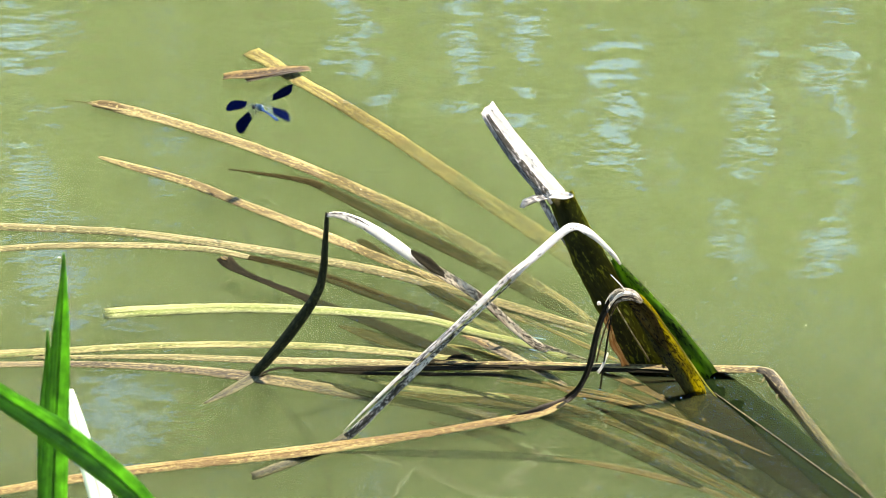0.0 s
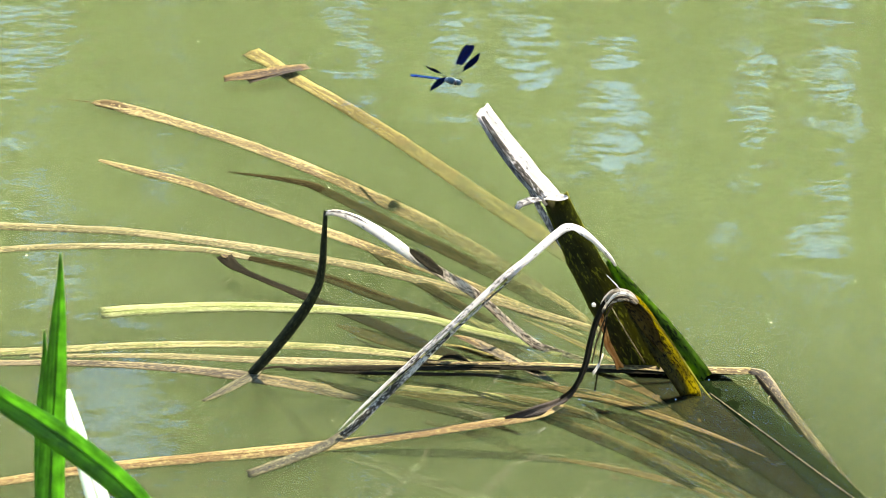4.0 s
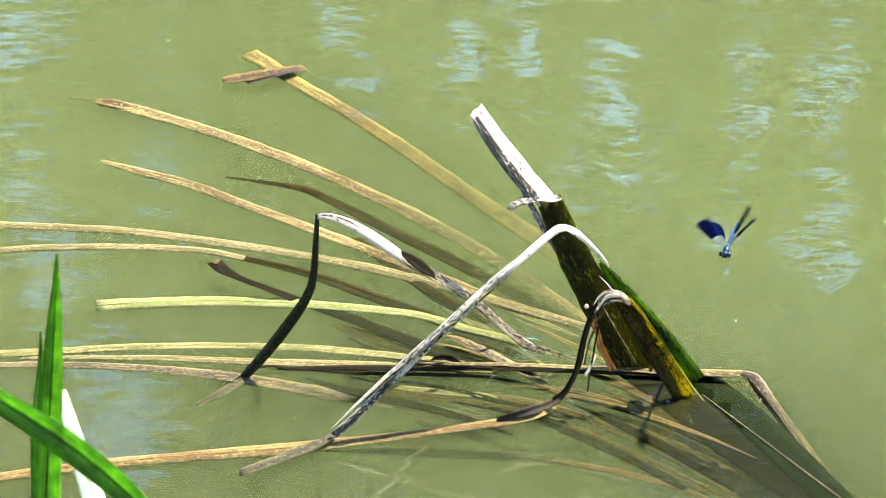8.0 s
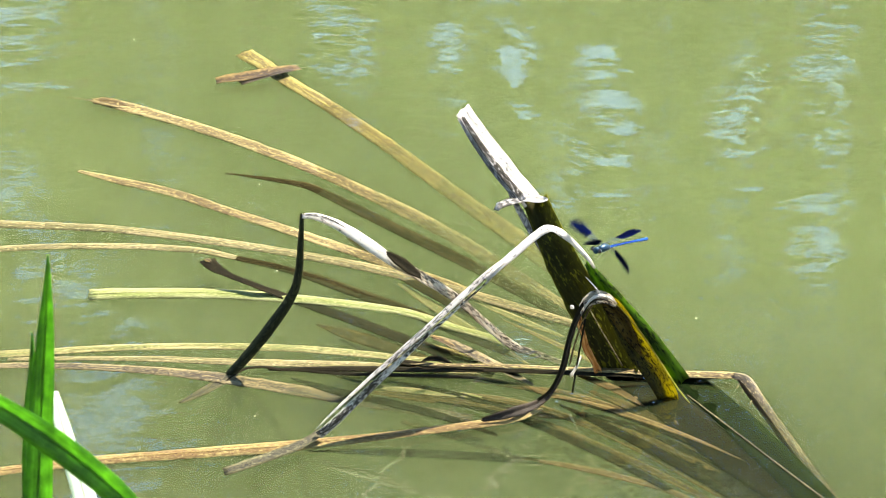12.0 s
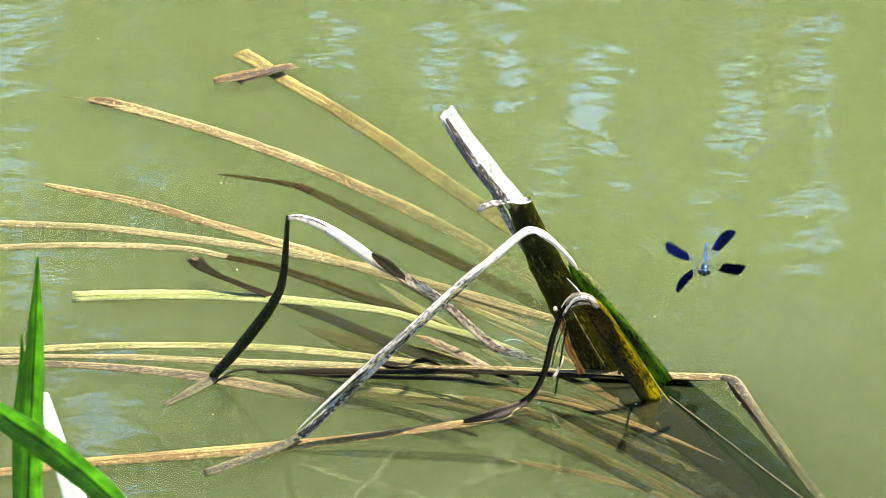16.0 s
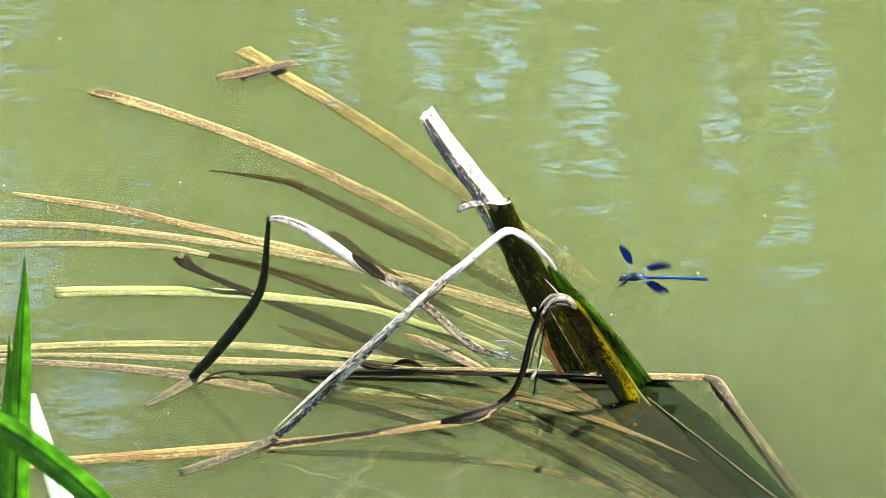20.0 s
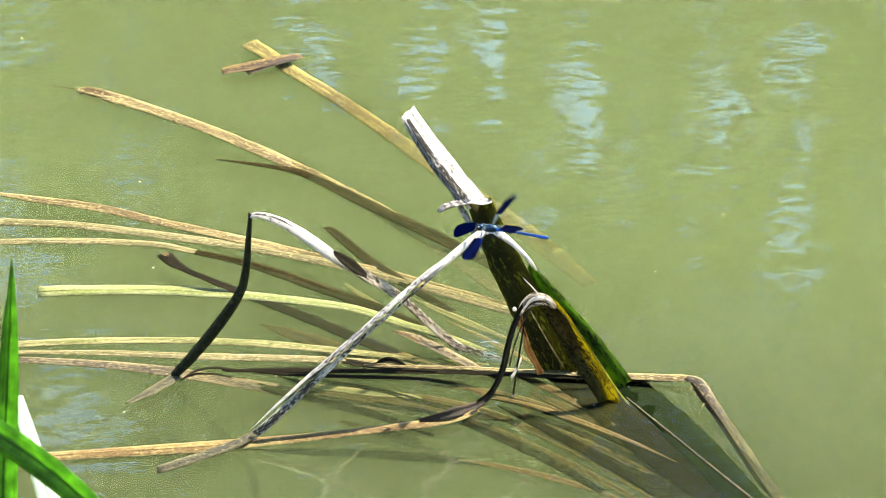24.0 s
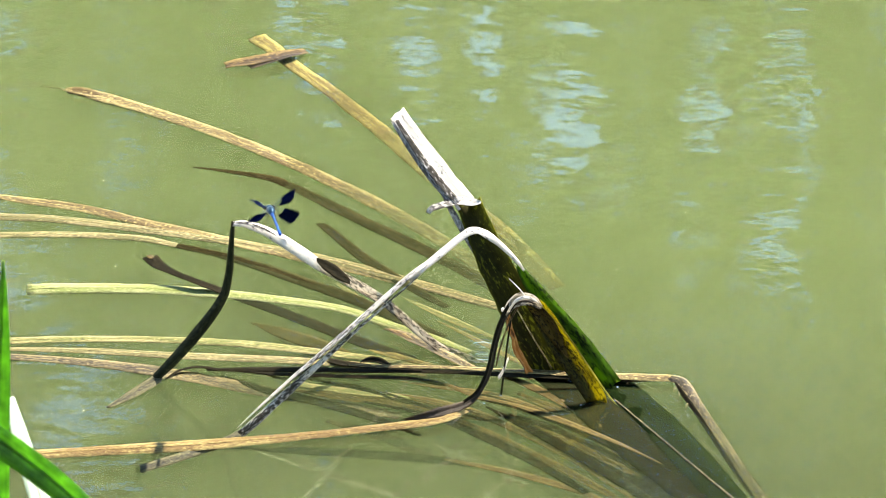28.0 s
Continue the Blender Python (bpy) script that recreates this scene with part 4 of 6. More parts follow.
blade("drowned_leaf", leaf_drowned, leaf_n, [(-15.3, -8.4, -1.35, 1.9), (1.3, -26.7, -1.35, 5.4), (22.5, -56.8, -1.64, 5.9), (45.5, -90.2, -1.95, 4.8), (60.1, -115.4, -2.15, 1.9)])
blade("drowned_leaf", leaf_wet, leaf_n, [(30, -34.9, -0.98, 0.8), (45.4, -58.9, -1.08, 1.6), (60.2, -84.9, -1.28, 1.9), (74.3, -113.3, -1.48, 1.1)])
blade("drowned_leaf", leaf_drowned, leaf_n, [(26.1, -8.6, -1.22, 1.3), (41.9, -31.6, -1.32, 3.2), (59.3, -64.9, -1.52, 3.3), (75.4, -103.3, -1.82, 2.1)])
blade("drowned_leaf", leaf_soaked, leaf_n, [(20.2, -8.6, -1.25, 1.7), (33.3, -29.5, -1.25, 5), (51.3, -57.4, -1.45, 5.5), (68.3, -89.9, -1.55, 4.4), (84.5, -123.2, -1.85, 2.9)])
blade("drowned_leaf", leaf_drowned, leaf_n, [(10.3, -23, -1.38, 1.2), (28.6, -52.8, -1.49, 3.7), (48.9, -84.3, -1.78, 4.8), (68.5, -115.7, -2.09, 3.1)])
blade("drowned_leaf", leaf_wet, leaf_n, [(-41.1, 11.5, -1.02, 2.2), (-26.7, 1.6, -1.12, 5.6), (-11.7, -12.5, -1.2, 5.2), (0.5, -26.3, -1.2, 2.9), (8.1, -36, -1.3, 0.7)])
blade("drowned_leaf", leaf_wet, leaf_n, [(-71.3, 1.4, -1.06, 2.2), (-53.3, -11.5, -1.06, 4.6), (-36.5, -18.4, -1.1, 5.4), (-16.5, -29, -0.95, 5.2), (3.6, -42.6, -0.75, 4), (24, -58, -0.7, 2.4), (42, -73, -0.9, 0.6)])
blade("drowned_leaf", leaf_dark, leaf_n, [(-51.1, -14.9, -0.79, 1.2), (-33.7, -21.7, -0.89, 2.3), (-13.8, -34.1, -0.99, 2.7), (5.7, -49, -1.19, 2.5), (19.8, -61.4, -1.49, 1)])
blade("drowned_leaf", leaf_drowned, leaf_n, [(-89.4, -14, -1.62, 2.4), (-54.4, -26.6, -1.73, 5.1), (-28.9, -45.1, -1.92, 5.6), (-1.4, -69.7, -2.13, 5.7), (27.6, -101.8, -2.32, 5.4), (45.5, -122.5, -2.53, 2.2)])
blade("drowned_leaf", leaf_dark, leaf_n, [(-113, -18.5, -1.76, 1.8), (-77.9, -29.9, -1.86, 5.8), (-49.4, -49, -1.96, 7.3), (-21.7, -73, -2.16, 6.7), (5.1, -100.6, -2.46, 4.6)])
blade("drowned_leaf", leaf_drowned, leaf_n, [(-22.8, -38.4, -1.60, 1.5), (-3.3, -54, -1.70, 4.5), (18.4, -73.6, -1.80, 4.9), (37, -90.5, -2.09, 1.4)])
blade("drowned_leaf", leaf_drowned, leaf_n, [(-118.9, -14, -1.83, 1.8), (-83.7, -24.2, -1.93, 4.7), (-52, -42.2, -2.03, 5.4), (-24.1, -64.2, -2.23, 5.5), (3.1, -88.4, -2.43, 5.8), (29.4, -114.6, -2.63, 2.8)])
blade("drowned_leaf", leaf_dark, leaf_n, [(-176.5, -66.8, -3.07, 1.2), (-142, -67.3, -3.07, 6.1), (-101.8, -69, -3.07, 8.5), (-67.5, -72.9, -3.07, 7.2), (-50.4, -77.2, -3.07, 2.4)])
blade("drowned_leaf", leaf_wet, leaf_n, [(-67.5, -72.8, -2.40, 1.2), (-44.8, -79.1, -2.60, 4.7), (-19.6, -88.6, -2.70, 5.6), (5.1, -101.2, -2.90, 4.7), (23.7, -116.5, -3.20, 2)])
blade("drowned_leaf", leaf_drowned, leaf_n, [(-151.4, -8.1, -1.94, 1.9), (-121.8, -13.7, -2.04, 8.7), (-92.4, -16.4, -2.24, 12.4), (-66.1, -24.7, -2.44, 10.8), (-42.9, -32.8, -2.64, 3.6)])
blade("drowned_leaf", leaf_dark, leaf_n, [(-190.3, 4.7, -1.87, 1.7), (-166.2, -8, -2.07, 7), (-136.5, -19.4, -2.17, 8.2), (-107.2, -33.3, -2.47, 6.7), (-81.3, -49.7, -2.77, 2.2)])
blade("drowned_leaf", leaf_olive, leaf_n, [(-166.5, 6.3, -1.51, 1.2), (-142.6, -4.1, -1.61, 4.9), (-118.9, -8.5, -1.81, 6.2), (-95.2, -11.6, -2.01, 4.9), (-74.8, -20.3, -2.30, 1.7)])
blade("drowned_leaf", leaf_dark, leaf_n, [(-148.6, 4.3, -1.74, 1.2), (-118.8, -3.8, -1.84, 4.2), (-89.4, -16.9, -1.94, 5.1), (-63.4, -33.8, -2.24, 4.2), (-38.1, -55.8, -2.54, 2)])
blade("drowned_leaf", leaf_olive, leaf_n, [(-137.4, 111.5, -2.48, 1.4), (-121.7, 91.1, -2.68, 5.7), (-103.3, 69, -2.78, 6.7), (-82.3, 44.6, -3.07, 5.7), (-64.7, 22.8, -2.78, 1.9)])
blade("drowned_leaf", leaf_drowned, leaf_n, [(-180, 63.7, -2.31, 1.7), (-161.4, 52.6, -2.41, 10.5), (-140, 40.5, -2.51, 11.6), (-118.8, 28.7, -2.81, 3.5)])
blade("drowned_leaf", leaf_olive, leaf_n, [(-99.9, 96.3, -2.05, 1.1), (-72.5, 73.5, -2.25, 5.4), (-45.5, 52.6, -2.45, 2.2)])
blade("drowned_leaf", leaf_ochre, leaf_n, [(-124.8, 43.5, -1.88, 1.2), (-112.7, 37.2, -1.38, 5.3), (-97.7, 29.3, -1.78, 5.9), (-76.7, 21.5, -2.18, 1.8)])
blade("drowned_leaf", leaf_drowned, leaf_n, [(-130.6, -35.4, -3.82, 3.4), (-95.8, -51.6, -4.22, 10), (-61.7, -73.4, -4.42, 12.6), (-28.6, -99, -4.52, 12.6), (-7.4, -122.3, -4.82, 10.7)])
blade("drowned_leaf", leaf_wet, leaf_n, [(-104.1, -8.4, -2.15, 1.8), (-80.5, -13.9, -2.25, 5.4), (-57.2, -22.8, -2.55, 5.2), (-37.2, -34.9, -2.75, 2.2)])
blade("drowned_leaf", leaf_wet, leaf_n, [(-95, 3.6, -1.59, 1.2), (-71.4, -2.3, -1.59, 3.7), (-47.8, -6.8, -1.69, 4.2), (-24.7, -18.1, -1.89, 3.3), (-7.8, -31.5, -2.19, 1)])
blade("drowned_leaf", leaf_ochre, leaf_n, [(-78.7, 70.8, -2.22, 1.1), (-57.7, 52.1, -2.32, 3.6), (-40.1, 35, -2.42, 4), (-25.7, 20.9, -2.62, 1.5)])
leaf_l = thing("dead_reed_leaf", (-0.1904, -0.2462, 0), "long orange-brown mottled leaf floating before the clump", "leaf", "dead leaves on the water")
blade("blade", leaf_orange, leaf_l, [(-45.8, -16.9, 2, 7), (-29.5, -12.7, 2, 7.5), (0.4, -3.2, 2, 8.1), (33.5, 6.4, 2, 8.8), (67, 14, 2, 8.9), (98, 20.5, 2, 10.1), (126.3, 27, 2, 10.7), (154.8, 34.8, 2, 8.9), (183.5, 41.4, 3, 7.1), (212.5, 51, 3, 7.1), (230, 55.8, 3.5, 8.2), (243.2, 62, 3.5, 6.6), (253.7, 70.6, 3.5, 3.1)], fold=-0.2)
leaf_t = thing("dead_reed_leaf", (-0.0234, -0.0235, 0), "short dark olive leaf with a blunt end, sunken", "leaf", "dead leaves on the water")
blade("blade", leaf_soaked, leaf_t, [(-24.1, 35.5, -0.2, 4.8), (-16.2, 25, -0.4, 7), (0, 1.5, -0.8, 7.6), (19, -22.6, -0.6, 7.3), (37.6, -42.7, -1.2, 6), (52.8, -57.2, -2, 4)])


GLINTS = ((0.0178, -0.0123, 0.00055), (0.0192, 0.003, 0.00045), (-0.0132, 0.0202, 0.0004), (-0.0414, -0.0088, 0.00045), (-0.05, -0.0181, 0.0005), (0.0004, -0.0175, 0.0004))
TUFT = (-0.0416, 0.0196, 0.036)
bm = bmesh.new()
bmesh.ops.create_icosphere(bm, subdivisions=2, radius=0.0012, matrix=Matrix.Translation(TUFT))
for v in bm.verts:
    v.co += Vector((noise.noise(v.co * 900), noise.noise(v.co * 900 + Vector((5, 0, 0))), 0)) * 0.0006
part("white_tuft", bm, leaf_white, clump, "small white tuft of seed fluff")
# beads added where the water's edge glints
for x, y, r in GLINTS:
    bm = bmesh.new()
    bmesh.ops.create_uvsphere(bm, u_segments=12, v_segments=8, radius=r, matrix=Matrix.Translation((x, y, 0.0002)) @ Matrix.Diagonal((1.3, 1.3, 0.7, 1)))
    part("glint_bead", bm, water_glint, clump, "bright bead added as a water glint at the stalk")

# pale specks of fluff and bubbles that drift on the water
rnd = random.Random(31)
bm = bmesh.new()
for k in range(22):
    x, y = rnd.uniform(-0.3, 0.45), rnd.uniform(-0.2, 0.62)
    r = rnd.uniform(0.0003, 0.0006)
    bmesh.ops.create_icosphere(bm, subdivisions=1, radius=r, matrix=Matrix.Translation((x, y, r * 0.1)) @ pose(0, 0, 0, 0, 0, rnd.uniform(0, 180)) @ Matrix.Diagonal((rnd.uniform(0.9, 2.0), 1.0, 0.35, 1)))
specks = part("floating_specks", bm, leaf_white, None)
tagged(specks, "tiny pale specks of fluff drifting on the water", "debris", kind="stuff")

# ---------------------------------------------------------------- grass of the near bank
grass = thing("grass_blade", (-0.1608, -0.6, 0), "broad upright green grass blade on the bank", "grass", "grass blades of the near bank")
blade("blade", grass_green, grass, [(23.1, 0, 317.4, 0.6), (22.3, 0, 305.3, 2.9), (20.5, 0, 286.4, 6.2), (18.1, 0, 262.3, 8.4), (15.6, 0, 235.4, 9.7), (13.3, 0, 207.9, 10.7), (10.1, 0, 156.5, 10.9), (4.1, 0, 47.5, 10.4), (0, 0, -28, 9.3)], facing=(0.25, -1, 0.1), fold=0.35, rib=True, ragged=0.3)
grass = thing("grass_blade", (-0.1524, -0.58, 0), "grass blade coloured near white for its sunlit sheen", "grass", "grass blades of the near bank")
blade("blade", grass_sheen, grass, [(11, 0, 248.2, 3.4), (13.2, 0, 235.8, 5.6), (16.1, 0, 220.7, 7.3), (20.7, 0, 200.4, 9.1), (26.3, 0, 169.3, 9.7), (19.4, 0, 115.9, 9.9), (4.8, 0, 2.7, 9.8), (0, 0, -45.1, 9.5)], facing=(-0.1, -1, 0.3), fold=0.1, rib=True, ragged=0.3)
grass = thing("grass_blade", (-0.1022, -0.66, 0), "green grass blade arching over the water", "grass", "grass blades of the near bank")
blade("blade", grass_green, grass, [(-64.2, 0, 304.2, 5.9), (-53.1, 0, 292.8, 7.9), (-41.7, 0, 284.1, 9.5), (-28.4, 0, 273.1, 10.4), (-15, 0, 260.2, 10), (-3.5, 0, 246, 9.3), (9.6, 0, 219.5, 9), (14.2, 0, 172.5, 9.1), (5.2, 0, 94.6, 9.4), (0, 0, 11.9, 8.8)], facing=(0, -0.95, 0.3), fold=0.3, rib=True, ragged=0.3)
grass = thing("grass_blade", (-0.1657, -0.57, 0), "narrow curled green grass blade on the bank", "grass", "grass blades of the near bank")
blade("blade", grass_green, grass, [(16.3, 0, 268.3, 0.6), (15.6, 0, 254.7, 2.6), (13.6, 0, 234.8, 4.8), (12.1, 0, 214.6, 5.7), (11.1, 0, 188.9, 6.2), (7.5, 0, 108.8, 6.3), (0, 0, -53.6, 5.7)], facing=(0.3, -1, 0.1), fold=0.4, rib=True, ragged=0.3)

# ---------------------------------------------------------------- damselfly
fly = thing("damselfly", (0, 0, 0.1), "metallic blue damselfly with dark-banded wings, hovering over water", "damselfly")


def tube(name, rows, material, parent, seg=10, label=""):
    """A round body along x: rows of x, radius, z in millimetres."""
    verts, faces = [], []
    for x, r, z in rows:
        for k in range(seg):
            a = 2 * math.pi * k / seg
            verts.append((x * 0.001, math.cos(a) * r * 0.001, (z + math.sin(a) * r) * 0.001))
    for i in range(len(rows) - 1):
        for k in range(seg):
            faces.append((i * seg + k, i * seg + (k + 1) % seg, (i + 1) * seg + (k + 1) % seg, (i + 1) * seg + k))
    faces.append(tuple(range(seg))[::-1])
    faces.append(tuple((len(rows) - 1) * seg + k for k in range(seg)))
    return mesh_object(name, verts, faces, material, parent, label)


tube("thorax", [(-5, 0.9, 0), (-3.5, 1.7, 0.3), (-0.5, 2.2, 0.4), (2.5, 2.0, 0.1), (4.5, 1.1, 0)], fly_green, fly, label="metallic blue-green thorax")
head = tube("head", [(4.6, 0.7, 0), (5.4, 1.7, 0), (6.8, 1.8, -0.1), (7.8, 1.0, -0.3)], fly_green, fly)
for s in (1, -1):
    bm = bmesh.new()
    bmesh.ops.create_uvsphere(bm, u_segments=10, v_segments=8, radius=0.00125, matrix=Matrix.Translation((0.0063, s * 0.0021, 0.0002)))
    part("eye", bm, fly_eye, head, "dark round eye")
    bm = bmesh.new()
    bmesh.ops.create_cone(bm, segments=5, radius1=0.0002, radius2=0.00005, depth=0.003, matrix=Matrix.Translation((0.0085, s * 0.0008, 0.0008)) @ pose(0, 0, 0, 0, 65, s * 15))
    part("antenna", bm, fly_dark, head)
for k in range(10):
    a, b = -4.6 - 3.45 * k, -4.6 - 3.45 * (k + 1)
    r = 0.85 if k in (0, 8, 9) else 0.7
    z = -0.012 * k * k
    tube("abdomen_segment", [(a, r * 0.96, z), (a - 0.4, r, z), (b + 0.4, r, z - 0.05), (b, r * 0.96, z - 0.06)], fly_blue, fly, 10)
for s in (1, -1):
    for k, (x, out, back) in enumerate(((3.0, 3.2, 2.5), (1.2, 4.2, -0.5), (-0.8, 4.6, -3.5))):
        knee = (x + back * 0.5, s * out * 0.6, -2.2)
        foot = (x + back * 1.3, s * out * 0.5, -4.8)
        bm = bmesh.new()
        for a, b in (((x, s * 1.2, -1.2), knee), (knee, foot)):
            a, b = Vector(a) * 0.001, Vector(b) * 0.001
            bmesh.ops.create_cone(bm, segments=5, radius1=0.00016, radius2=0.0001, depth=(b - a).length,
                                  matrix=Matrix.Translation((a + b) / 2) @ (b - a).to_track_quat("Z", "Y").to_matrix().to_4x4())
        part("leg", bm, fly_dark, fly, "thin black leg")


WING = 28.5


def wing_part(name, x0, x1, chord, material, parent, z=0.0):
    """A stretch of a wing along x, chord along y, in millimetres, with shallow pleats."""
    n, verts, faces = 12, [], []
    across = (0.42, 0.25, 0.08, -0.1, -0.28, -0.44, -0.58)
    k = len(across)
    for side in (1, -1):
        for i in range(n + 1):
            x = x0 + (x1 - x0) * i / n
            u = x / WING
            c = chord * (0.16 + 0.84 * math.sin(math.pi * min(1, max(0, u)) ** 1.25 * 0.62) ** 0.9) * math.sqrt(max(0.0, 1 - max(0.0, (u - 0.8) / 0.2) ** 2.4))
            for j, v in enumerate(across):
                pleat = 0.12 if j % 2 else -0.12
                verts.append((x * 0.001, v * c * 0.001, (z + side * 0.03 + pleat + 0.25 * math.sin(v * 6 + u * 5)) * 0.001))
    m = (n + 1) * k
    for i in range(n):
        for j in range(k - 1):
            a = i * k + j
            faces.append((a, a + 1, a + k + 1, a + k))
            faces.append((m + a, m + a + k, m + a + k + 1, m + a + 1))
    return mesh_object(name, verts, faces, material, parent)


wings = []
for nm, chord, x, s in (("forewing", 7.6, 1.5, 1), ("hindwing", 8.0, -1.5, 1), ("forewing", 7.6, 1.5, -1), ("hindwing", 8.0, -1.5, -1)):
    w = wing_part(nm, 0.5, 10.5, chord, wing_clear, fly)
    tagged(wing_part("dark_band", 10.5, 27.3, chord, wing_band, w), "iridescent blue-black wing band")
    tagged(wing_part("wing_tip", 27.3, WING, chord, wing_clear, w), "clear wing tip")
    w.location = (x * 0.001, s * 0.001, 0.0022)
    wings.append(w)

FLIGHT = [  # seconds, place of the thorax, heading and climb in degrees
    (0, -0.1058, 0.0781, 0.0506, 108, -16),
    (0.3, -0.1095, 0.0929, 0.0526, 103, -13),
    (0.6, -0.1115, 0.1004, 0.0562, 95, -15),
    (1, -0.1078, 0.1233, 0.0581, 71, -14),
    (1.3, -0.1047, 0.1345, 0.0582, 55, -15),
    (1.6, -0.0957, 0.1384, 0.0597, 40, -15),
    (2, -0.0772, 0.1381, 0.0598, 31, -16),
    (2.3, -0.0695, 0.1399, 0.0609, 35, -18),
    (2.6, -0.0567, 0.1384, 0.06, -39, 14),
    (3, -0.039, 0.1344, 0.0597, -46, 13),
    (3.2, -0.0311, 0.1269, 0.0624, -49, 15),
    (3.5, -0.0174, 0.1118, 0.0624, -50, 14),
    (5.5, 0.0779, -0.0193, 0.0819, -59, 13),
    (6, 0.1026, -0.0593, 0.0846, -49, 5),
    (6.5, 0.1288, -0.0777, 0.0904, -64, 11),
    (7, 0.1426, -0.0973, 0.0853, -69, 8),
    (7.5, 0.147, -0.1209, 0.0808, -87, 9),
    (8, 0.1496, -0.1457, 0.077, -103, 5),
    (8.5, 0.1466, -0.158, 0.0737, -108, 8),
    (9, 0.1331, -0.1713, 0.0731, -118, 9),
    (9.5, 0.1287, -0.1666, 0.0784, -116, 13),
    (10, 0.1204, -0.1627, 0.077, -120, 12),
    (10.5, 0.1118, -0.1592, 0.0778, -122, 16),
    (11, 0.1038, -0.156, 0.0771, -129, 16),
    (11.5, 0.1, -0.1546, 0.083, -129, 16),
    (12, 0.0897, -0.153, 0.0822, -130, 13),
    (12.5, 0.0962, -0.156, 0.0838, -122, 14),
    (14.5, 0.1413, -0.1676, 0.0769, -89, 9),
    (15, 0.1433, -0.1701, 0.075, -83, 8),
    (15.5, 0.1452, -0.1675, 0.0786, -90, 8),
    (16, 0.1457, -0.1651, 0.0773, -96, 8),
    (16.5, 0.1412, -0.1629, 0.0779, -109, 10),
    (17, 0.1384, -0.1613, 0.0794, -122, 10),
    (17.5, 0.1453, -0.1628, 0.0828, -122, 9),
    (18, 0.1426, -0.1637, 0.0768, -123, 5),
    (18.5, 0.1427, -0.1661, 0.0771, -127, 8),
    (19, 0.1377, -0.1682, 0.0717, -136, 7),
    (19.5, 0.1317, -0.1673, 0.0723, -169, -2),
    (20, 0.1159, -0.1662, 0.0729, 159, -11),
    (20.5, 0.1118, -0.1635, 0.078, 152, -10),
    (21, 0.1, -0.1603, 0.0794, 143, -10),
    (21.5, 0.0995, -0.1587, 0.0842, 146, -9),
    (23.5, 0.066, -0.1521, 0.0962, 138, -12),
    (24, 0.0483, -0.1502, 0.0937, 138, -13),
    (24.5, 0.0396, -0.1531, 0.0891, 133, -13),
    (25, 0.0219, -0.1552, 0.0884, 134, -12),
    (25.5, 0.0033, -0.1565, 0.0875, 135, -14),
    (26, -0.0173, -0.1567, 0.0863, 131, -14),
    (26.5, -0.0322, -0.1564, 0.0872, 119, -11),
    (27, -0.0416, -0.1548, 0.096, 109, -11),
    (27.5, -0.0518, -0.1542, 0.1017, 104, -13),
    (28, -0.0595, -0.1524, 0.1061, 99, -11),
]
